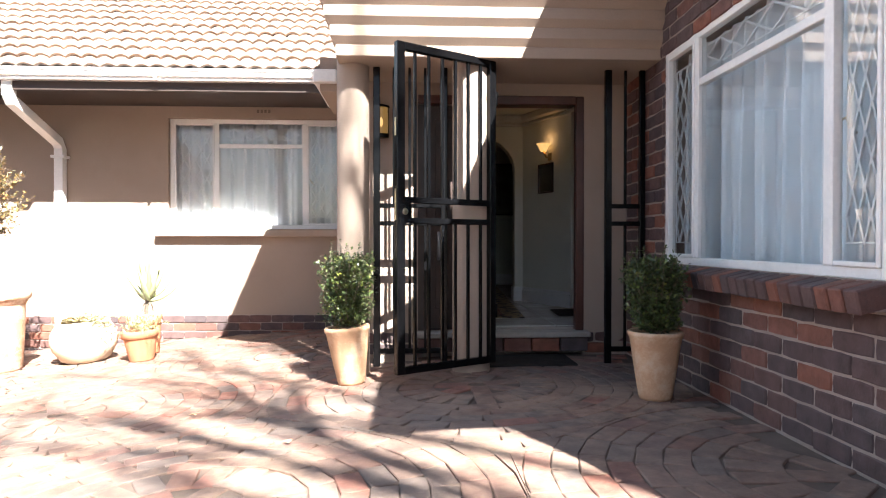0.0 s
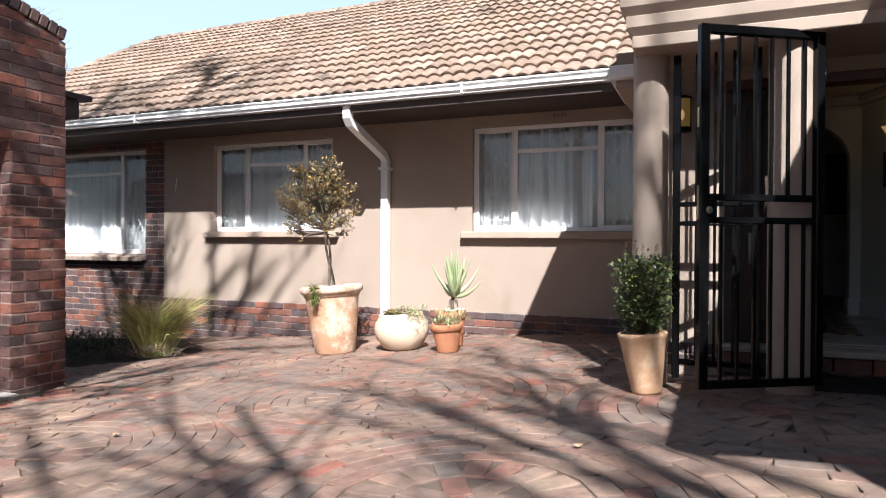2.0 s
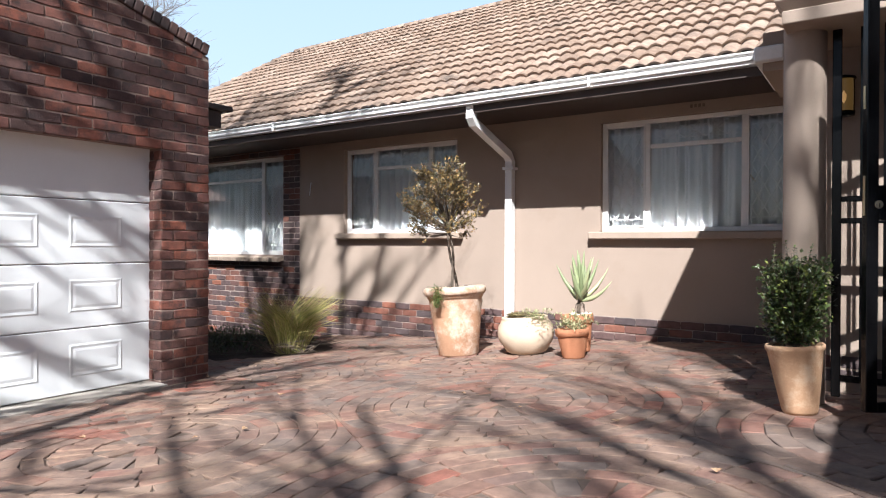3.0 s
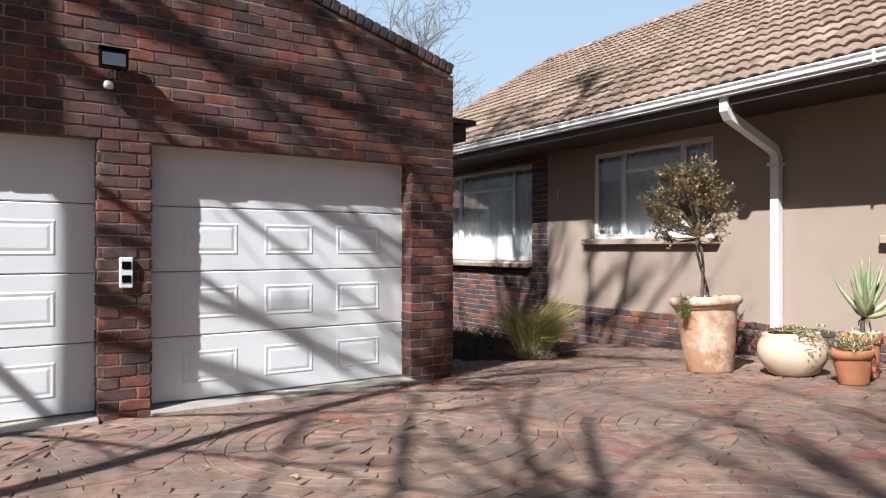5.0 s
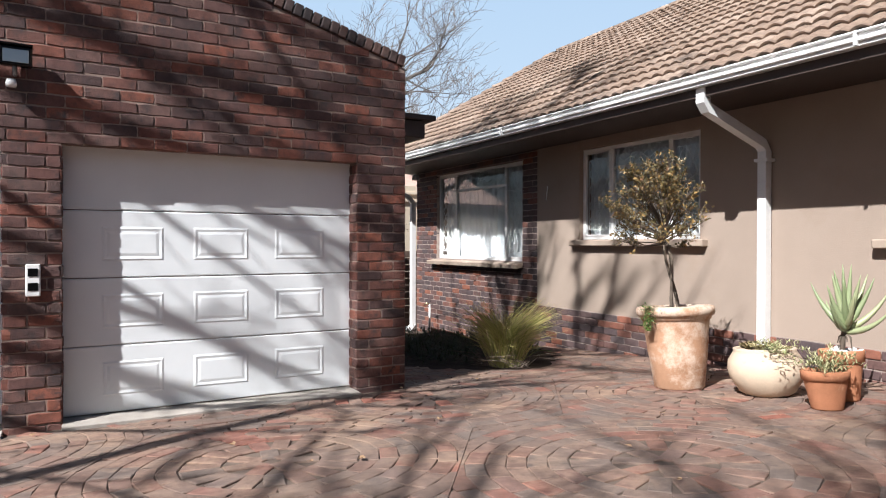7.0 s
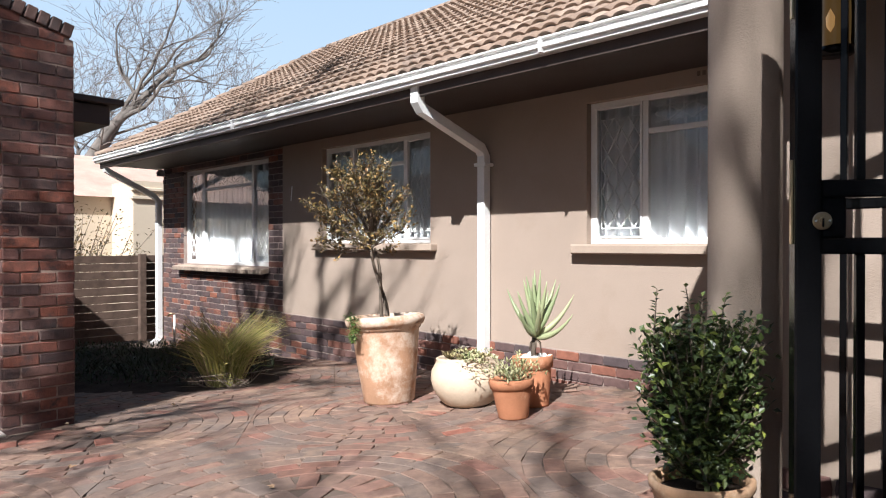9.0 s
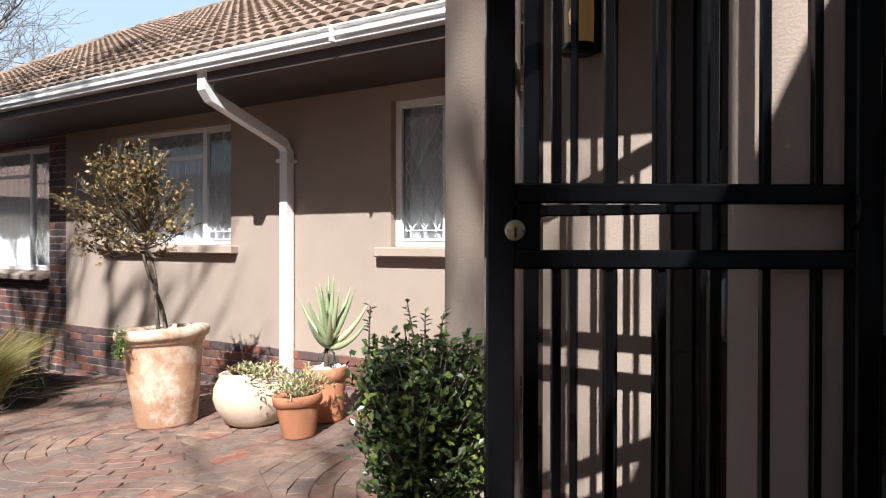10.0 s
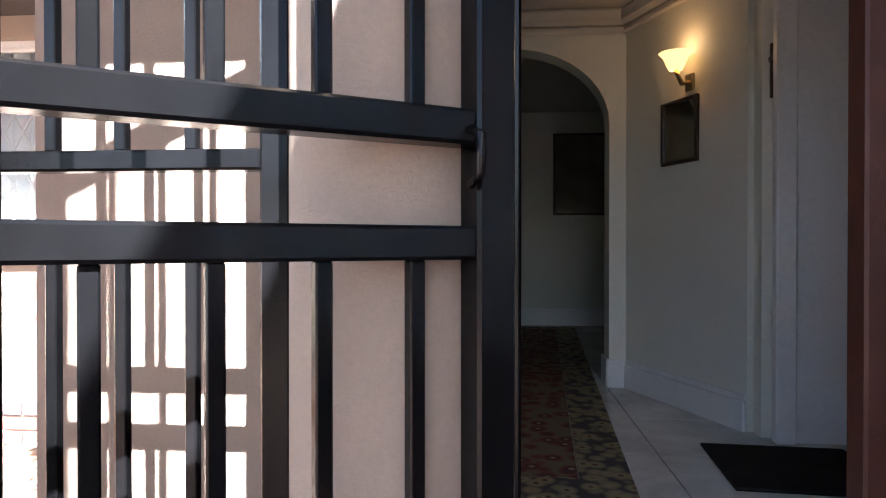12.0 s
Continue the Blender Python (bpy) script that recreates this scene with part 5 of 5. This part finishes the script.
part("dome", Geo().lathe([(0.0, 0.06), (0.04, 0.05), (0.065, 0.02), (0.07, 0.0), (0.07, -0.06), (0.0, -0.06)], (-10.75, FY - 0.09, 2.60), 20), M_WHITE, wl)
tap = thing("standpipe", "white standpipe tap against the brick wall", "tap", (-9.9, -0.3, gz(-9.9)))
part("riser", Geo().tube([(-9.9, -0.3, gz(-9.9) - 0.02), (-9.9, -0.3, gz(-9.9) + 0.55)], 0.018, 8), M_WHITE, tap)
part("spout", Geo().tube([(-9.9, -0.3, gz(-9.9) + 0.55), (-9.94, -0.34, gz(-9.9) + 0.57), (-9.97, -0.38, gz(-9.9) + 0.53)], 0.014, 8), M_BRASS, tap)
cab = thing("loose_cable", "thin white cable drooping across the window", "cable", (-8.4, FY - 0.04, 2.2))
pts = [(-8.95 + 1.6 * f, FY - 0.006, 2.52 - 0.42 * math.sin(f * 1.5) ** 0.8) for f in [i / 10 for i in range(11)]]
part("cord", Geo().tube(pts, 0.005, 5), M_WHITE, cab)
stub = thing("cable_stub", "short white cable end on the plaster wall", "cable", (-6.78, FY - 0.01, 1.95))
part("cord", Geo().tube([(-6.80, FY - 0.01, 1.93), (-6.76, FY - 0.02, 2.12)], 0.007, 5), M_WHITE, stub)
vent = thing("air_vent", "small clay air brick below the eaves", "vent", (-1.25, FY, 2.62))
part("grille", Geo().bevel_box((-1.34, FY - 0.005, 2.605), (-1.16, FY + 0.0, 2.66), 0.003), M_PLASTER, vent)
for k in range(4):
    part("slot", Geo().box((-1.325 + 0.04 * k, FY - 0.0065, 2.615), (-1.30 + 0.04 * k, FY - 0.0045, 2.65)), M_BARK, vent)

# ---- fence, neighbour and trees ----
fence = thing("fence", "weathered horizontal timber slat fence", "fence", (-11.4, -1.5, -0.4))
for k in range(11):
    part("slat", Geo().bevel_box((-11.42, -3.6, -0.38 + 0.14 * k), (-11.395, 0.3, -0.248 + 0.14 * k), 0.004), M_FENCE, fence)
for y in (-3.5, -1.9, -0.25):
    part("post", Geo().bevel_box((-11.39, y - 0.06, -0.45), (-11.29, y + 0.06, 1.18), 0.008), M_FENCE, fence)
nb = thing("neighbour_house", "cream plastered neighbouring house with a faded red roof", "house", (-20, 2, -0.4))
nw = part("wall", Geo().box((-24, -6, -0.5), (-17, 5.2, 2.55)).box((-17, 1.2, -0.5), (-15.6, 5.2, 2.9)), M_CREAM, nb)
for z in (2.2, 2.36):
    part("band", Geo().bevel_box((-17.06, -6, z), (-16.998, 1.2, z + 0.07), 0.01), M_CREAM, nw)
for z in (2.45, 2.66):
    part("band", Geo().bevel_box((-15.66, 1.15, z), (-15.54, 5.2, z + 0.08), 0.01), M_CREAM, nw)
g = Geo()
g.add([(-16.8, -6.3, 2.55), (-16.8, 5.5, 2.55), (-20.5, 5.5, 4.0), (-20.5, -6.3, 4.0), (-24.3, -6.3, 2.55), (-24.3, 5.5, 2.55)], [(0, 1, 2, 3), (3, 2, 5, 4), (0, 3, 4), (1, 5, 2), (0, 4, 5, 1)])
part("roof", g, M_PINKROOF, nb)


bush = thing("climbing_bush", "sparse leafy bush above the timber fence", "bush", (-12.6, -1.1, -0.4))
rbu = random.Random(61)
wood, leaves = Geo(), Geo()
for i in range(60):
    p0 = Vector((-12.6, -1.1 + rbu.gauss(0, 0.25), -0.4))
    p1 = Vector((-12.6 + rbu.gauss(0, 0.25), -1.0 + rbu.gauss(0, 0.55), rbu.uniform(1.0, 2.05)))
    mid = p0.lerp(p1, 0.5) + Vector((0, rbu.gauss(0, 0.1), 0))
    wood.tube([p0, mid, p1], [0.016, 0.01, 0.004], 4, False)
    for k in range(26):
        p = mid.lerp(p1, rbu.uniform(0.2, 1.1)) + Vector((rbu.gauss(0, 0.06), rbu.gauss(0, 0.09), rbu.gauss(0, 0.07)))
        leaves.leaf(p, (rbu.gauss(0, 1), rbu.gauss(0, 1), rbu.gauss(0, 0.8)), (0, 0, 1), rbu.uniform(0.05, 0.09), 0.04)
part("branchwork", wood, M_BARK, bush)
part("foliage", leaves, M_LEAF, bush)


def bare_tree(name, label, base, high, spread, seed, depth=5, lean=(0, 0), thick=0.17, group="bare trees"):
    """A leafless tree: tapered trunk, limbs and many fine twigs."""
    rb = random.Random(seed)
    t = thing(name, label, "tree", base, group=group)
    trunk, twigs = Geo(), Geo()
    limbs = []

    def grow(p, d, L, r, lev, geo):
        n = 5 if lev < 4 else 4
        pts, rad = [p], [r]
        q = p
        for i in range(n):
            w = 0.16 if lev < 2 else 0.26
            d = (d + Vector((rb.gauss(0, w), rb.gauss(0, w), rb.gauss(0.03, 0.12)))).normalized()
            q = q + d * L / n
            pts.append(q)
            rad.append(r * (1 - 0.42 * (i + 1) / n))
        geo.tube(pts, rad, 8 if lev < 2 else (5 if lev < 4 else 3), False)
        if lev >= depth:
            return
        kids = 5 if lev == 0 else rb.choice((3, 4))
        for k in range(kids):
            f = 1.0 if k == 0 else rb.uniform(0.35, 0.95)
            i = min(n - 1, int(f * n))
            s = pts[i].lerp(pts[i + 1], f * n - i) if f < 1 else pts[-1]
            side = Vector((rb.gauss(0, 1), rb.gauss(0, 1), rb.gauss(0.25, 0.5))).normalized()
            nd = (d * (0.75 if k else 1.3) + side * spread * (1.0 if k else 0.35) + Vector((lean[0], lean[1], 0)) * 0.15).normalized()
            rr = rad[-1] * (0.88 if k == 0 else rb.uniform(0.55, 0.82))
            ng = geo
            if lev == 0:
                ng = Geo()
                limbs.append(ng)
            if lev >= 2:
                ng = twigs
            grow(s, nd, L * rb.uniform(0.6, 0.82), max(rr, 0.009), lev + 1, ng)

    grow(Vector(base) - Vector((0, 0, 0.1)), Vector((0.05 + lean[0] * 0.2, 0.03 + lean[1] * 0.2, 1)).normalized(), high * 0.3, thick, 0, trunk)
    part("trunk", trunk, M_BARK_FAR, t)
    for l in limbs:
        part("limb", l, M_BARK_FAR, t)
    part("crown", twigs, M_BARK_FAR, t, "fine leafless twigs")
    return t


bare_tree("bare_tree", "large leafless tree beyond the fence", (-21.0, 1.1, -0.4), 15.0, 0.85, 11, 6, (0.3, 0.7), 0.4)


def tall_bare_tree(label, base, high, first, main, wide, gap, seed, thick=0.16, reach=4.2, limb_r=0.05):
    """A leafless tree with one straight trunk and ascending side limbs, most of them on its main side."""
    rb = random.Random(seed)
    t = thing("bare_tree", label, "tree", base, group="bare trees")
    b = Vector(base)
    pts = [b + Vector((rb.gauss(0, 0.05), rb.gauss(0, 0.05), -0.1 + (high + 0.1) * k / 10)) for k in range(11)]
    part("trunk", Geo().tube(pts, [thick * (1 - 0.085 * k) for k in range(11)], 10), M_BARK_FAR, t)
    twigs = Geo()
    z = first
    while z < high - 0.3:
        f = (z - first) / (high - first)
        az = radians(main + rb.gauss(0, wide) + (180 if rb.random() < 0.22 else 0))
        el = radians(30 + 42 * f + rb.gauss(0, 5))
        L = reach * (1 - 0.45 * f) * rb.uniform(0.7, 1.1)
        d = Vector((math.cos(az) * math.cos(el), math.sin(az) * math.cos(el), math.sin(el)))
        p = b + Vector((0, 0, z))
        r0 = limb_r * rb.uniform(0.75, 1.2) * (1 + 0.25 * f)
        limb, q = [p], p
        for k in range(6):
            d = (d + Vector((rb.gauss(0, 0.07), rb.gauss(0, 0.07), rb.gauss(0.02, 0.05)))).normalized()
            q = q + d * L / 6
            limb.append(q)
        part("limb", Geo().tube(limb, [r0 * (1 - 0.12 * k) for k in range(7)], 6, False), M_BARK_FAR, t)
        for k in range(7):
            i = rb.randint(1, 5)
            s0_ = limb[i].lerp(limb[i + 1], rb.random())
            e = (d + Vector((rb.gauss(0, 0.45), rb.gauss(0, 0.45), rb.gauss(0.1, 0.35)))).normalized()
            l1 = L * rb.uniform(0.2, 0.42)
            m1 = s0_ + e * l1 * 0.5
            e1 = m1 + (e + Vector((rb.gauss(0, 0.2), rb.gauss(0, 0.2), 0.1))).normalized() * l1 * 0.5
            twigs.tube([s0_, m1, e1], [r0 * 0.45, r0 * 0.3, 0.006], 4, False)
            for _ in range(4):
                c = s0_.lerp(e1, rb.uniform(0.3, 0.95))
                w = (e + Vector((rb.gauss(0, 0.6), rb.gauss(0, 0.6), rb.gauss(0.1, 0.4)))).normalized()
                twigs.tube([c, c + w * rb.uniform(0.3, 0.8)], [0.009, 0.004], 3, False)
        z += gap * rb.uniform(0.6, 1.4)
    part("crown", twigs, M_BARK_FAR, t, "fine leafless twigs")


tall_bare_tree("leafless tree that shades the garage", (-3.2, -10.4, 0.09), 13.0, 3.4, 4, 26, 0.28, 5, limb_r=0.042)
tall_bare_tree("leafless tree that shades the house wall", (-0.95, -11.8, 0.24), 16.0, 9.8, 12, 40, 0.36, 12, thick=0.12, reach=3.2, limb_r=0.05)
tall_bare_tree("leafless tree that shades the forecourt", (5.0, -12.6, 0.36), 8.6, 2.8, 174, 20, 0.26, 9, reach=7.0, limb_r=0.05)

structure("wall_boundary", Geo().box((-30, -17.2, -0.6), (16, -17.0, 1.6)).box((15.8, -17, -0.6), (16, 12, 1.6)), M_PLASTER, "plain plastered boundary wall of the plot", "wall")
rw = random.Random(40)
g = Geo()
for i in range(11000):
    a = rw.uniform(0, 6.283)
    R = rw.uniform(60, 75)
    x, y = R * math.cos(a) , R * math.sin(a)
    h = rw.uniform(0.0, 1.0) * (6.5 + 2.5 * math.sin(a * 9) + 1.5 * math.sin(a * 23))
    g.leaf((x, y, h - 0.5), (rw.gauss(0, 1), rw.gauss(0, 1), rw.gauss(0.3, 1)), (rw.gauss(0, 1), rw.gauss(0, 1), 0.3), rw.uniform(0.5, 1.3), rw.uniform(0.4, 0.9), 0.2)
ob = new("far_woods", g.mesh("far_woods", M_FARWOOD))
tagged(ob, "hazy brown-green trees in the distance", "woods", kind="stuff")

g = Geo()
AZ = [radians(a) for a in range(60, 196, 5)]
EL = [radians(e) for e in (-1, 5, 12, 20, 30, 42, 55)]
for e in EL:
    for a in AZ:
        g.v.append((500 * math.cos(a) * math.cos(e), 500 * math.sin(a) * math.cos(e), 500 * math.sin(e)))
for j in range(len(EL) - 1):
    for i in range(len(AZ) - 1):
        q = j * len(AZ) + i
        g.f.append((q, q + 1, q + 1 + len(AZ), q + len(AZ)))
g.smooth.update(range(len(g.f)))
structure("backdrop", g, M_SKY, "clear pale blue sky far behind the house", "sky")

# ---- brickwork ----
def g_spans(z):
    top = garage_top(GY)
    if z < 2.02:
        return [(a - GY, b - GY) for a, b in ((-9.1, -8.64), (-6.38, -6.03), (-3.78, GY))]
    out = (z - 2.90) / 0.30
    lo, hi = -9.1 + max(0, out + 0.02), GY - max(0, out + 0.02)
    return [(lo - GY, hi - GY)] if hi > lo else []


brick_face(wall_garage, (GX, GY, -0.06), (0, 1, 0), (1, 0, 0), range(0, 45), g_spans, M_BRICK, (GX, -4.6, 1.9), 300)
brick_face(wall_garage, (GX, GY, -0.06), (-1, 0, 0), (0, 1, 0), range(0, 34), lambda z: [(0.0, 0.24)], M_BRICK, (GX, GY, 1), 34)
for a, b in G_DOORS:
    for yy, sg in ((a, 1), (b, -1)):
        brick_face(wall_garage, (GX - 0.002, yy + sg * 0.008, -0.06), (-1, 0, 0), (0, sg, 0), range(0, 24), lambda z: [(0.0, 0.178)], M_BRICK, (GX, yy, 1), 24)


def h_spans(z):
    if W3[2] - 0.12 < z < W3[3]:
        return [(-10.87, W3[0]), (W3[1], -7.022)]
    return [(-10.87, -7.022)]


brick_face(wall_house, (0, FY, -0.52), (1, 0, 0), (0, -1, 0), range(0, 41), h_spans, M_BRICK_HOUSE, (-7.2, FY, 1.0), 260)
s3 = structure("sill_3", Geo().box((-10.2, FY - 0.02, W3[2] - 0.09), (-7.36, 0.0, W3[2] - 0.06)), M_MORTAR_DARK, "brick window sill on edge", "sill")
sm3 = Geo().bevel_box((-0.052, -0.14, -0.035), (0.052, 0.08, 0.03), 0.006).mesh("sill_piece", M_SILL)
for i in range(26):
    ob = new("brick", sm3)
    ob.parent = s3
    ob.matrix_basis = pose(-10.14 + i * 0.109, FY, W3[2] - 0.05, 10, 0, 0)
plinth = structure("plinth", Geo().box((-7.02, FY - 0.012, -0.6), (-0.1, FY + 0.001, 0.42)), M_MORTAR_DARK, "low brick plinth along the house wall", "plinth")
brick_face(plinth, (0, FY - 0.024, 0.42 - 9 * 0.0862), (1, 0, 0), (0, -1, 0), [r for r in range(0, 9)], lambda z: [(max(-7.02, -7.02), min(-0.1, (z + 0.08 - 0.305) / 0.067 + 0.3))], M_BRICK_HOUSE, (-3.5, FY, 0.3), 150)
brick_face(wall_porch, (0, PY - 0.004, 0.36), (1, 0, 0), (0, -1, 0), range(0, 2), lambda z: [(-0.1, 0.39), (1.68, 1.99)], M_BRICK_HOUSE, (0, PY, 0), 40)


def w_spans(z):
    if WW[2] - 0.06 < z < WW[3]:
        return [(-6.96, WW[0]), (WW[1], -2.35)]
    return [(-6.96, -2.35)]


brick_face(wall_wing, (WX, 0, 0.36), (0, 1, 0), (-1, 0, 0), range(0, 32), w_spans, M_BRICK_HOUSE, (WX, -4.4, 0.7), 280)

# ---- pavers ----
PAVE = bpy.data.objects["ground"]


def paver_geo(L, W, h=0.02, e=0.0045):
    a, b = L / 2, W / 2
    vs = [(-a + e, -b + e, h), (a - e, -b + e, h), (a - e, b - e, h), (-a + e, b - e, h), (-a, -b, h - 0.0035), (a, -b, h - 0.0035), (a, b, h - 0.0035), (-a, b, h - 0.0035), (-a, -b, -0.02), (a, -b, -0.02), (a, b, -0.02), (-a, b, -0.02)]
    return Geo().add(vs, [(0, 1, 2, 3)] + [(i + 4, (i + 1) % 4 + 4, (i + 1) % 4, i) for i in range(4)] + [(i + 8, (i + 1) % 4 + 8, (i + 1) % 4 + 4, i + 4) for i in range(4)])


pg = paver_geo(0.2095, 0.1045)
pm = pg.mesh("paver", M_PAVER)
rp = random.Random(77)
placed = []
# rings of bricks laid round a lattice of centres
CENTRES = [(-3.0 + 2.5 * i + (1.25 if j % 2 else 0.0), -5.0 + 1.68 * j) for i in range(-4, 4) for j in range(-3, 5)]


def cut(poly, c):
    """The part of a paver that lies in the cell of its own centre."""
    for q in CENTRES:
        n = Vector((q[0] - c[0], q[1] - c[1]))
        if n.length < 0.01 or n.length > 3.2:
            continue
        mid, n = Vector(c) + n / 2, n.normalized()
        out = []
        for a, b in zip(poly, poly[1:] + poly[:1]):
            da, db = (a - mid).dot(n) + 0.002, (b - mid).dot(n) + 0.002
            if da <= 0:
                out.append(a)
            if da * db < 0:
                out.append(a.lerp(b, da / (da - db)))
        poly = out
        if len(poly) < 3:
            return []
    return poly


def paved(x, y):
    if not (-11.2 < x < 1.93 and -9.3 < y < FY - 0.03) or (x < GX + 0.12 and y < GY + 0.03) or (x > -0.1 and y > -2.45):
        return False
    return ((x + 8.2) / 3.1) ** 2 + ((y + 1.6) / 1.45) ** 2 >= 1 and not (x < -7.5 and y > -3.3)


def lay(x, y, turn, c):
    if not paved(x, y):
        return
    turn += rp.uniform(-1.3, 1.3)
    a = radians(turn)
    u, v = Vector((math.cos(a), math.sin(a))), Vector((-math.sin(a), math.cos(a)))
    o = Vector((x, y))
    poly = [o + u * i * 0.1048 + v * j * 0.0523 for i, j in ((-1, -1), (1, -1), (1, 1), (-1, 1))]
    got = cut(poly, c)
    if len(got) < 3:
        return
    lift = rp.uniform(-0.0022, 0.0022)
    if len(got) == 4 and all((p - q).length < 1e-6 for p, q in zip(poly, got)):
        slope_y = -math.degrees(math.atan((ground_z(x + 0.05) - ground_z(x - 0.05)) / 0.1))
        m = Matrix.Translation((x, y, ground_z(x) - 0.02 + lift)) @ pose(0, 0, 0, 0, slope_y, 0) @ pose(0, 0, 0, rp.uniform(-0.8, 0.8), rp.uniform(-0.8, 0.8), turn)
        placed.append((math.hypot(x + 0.4, y + 4.2), m))
        return
    area = abs(sum(p.x * q.y - p.y * q.x for p, q in zip(got, got[1:] + got[:1]))) / 2
    if area > 0.0012:
        k = len(got)
        vs = [(p.x, p.y, ground_z(p.x) + lift) for p in got] + [(p.x, p.y, ground_z(p.x) - 0.03) for p in got]
        rest.add(vs, [tuple(range(k))] + [(i + k, (i + 1) % k + k, (i + 1) % k, i) for i in range(k)])


rest = Geo()
for c in CENTRES:
    for rad, count in ((0.155, 7), (0.37, 19)):
        for k in range(count):
            a = 2 * math.pi * (k + 0.3) / count
            lay(c[0] + rad * math.cos(a), c[1] + rad * math.sin(a), math.degrees(a), c)
    for ring in range(11):
        rad = 0.535 + ring * 0.1085
        count = max(1, round(2 * math.pi * rad / 0.214))
        off = rp.random()
        for k in range(count):
            a = 2 * math.pi * (k + off) / count
            lay(c[0] + rad * math.cos(a), c[1] + rad * math.sin(a), math.degrees(a) + 90, c)
placed.sort(key=lambda q: q[0])
for i, (d, m) in enumerate(placed):
    if i < 300:
        ob = new("paver", pm)
        ob.parent = PAVE
        ob.matrix_basis = m
    else:
        rest.add([m @ Vector(p) for p in pg.v], pg.f)
tagged(part("paving", rest, M_PAVER, PAVE), kind="stuff")
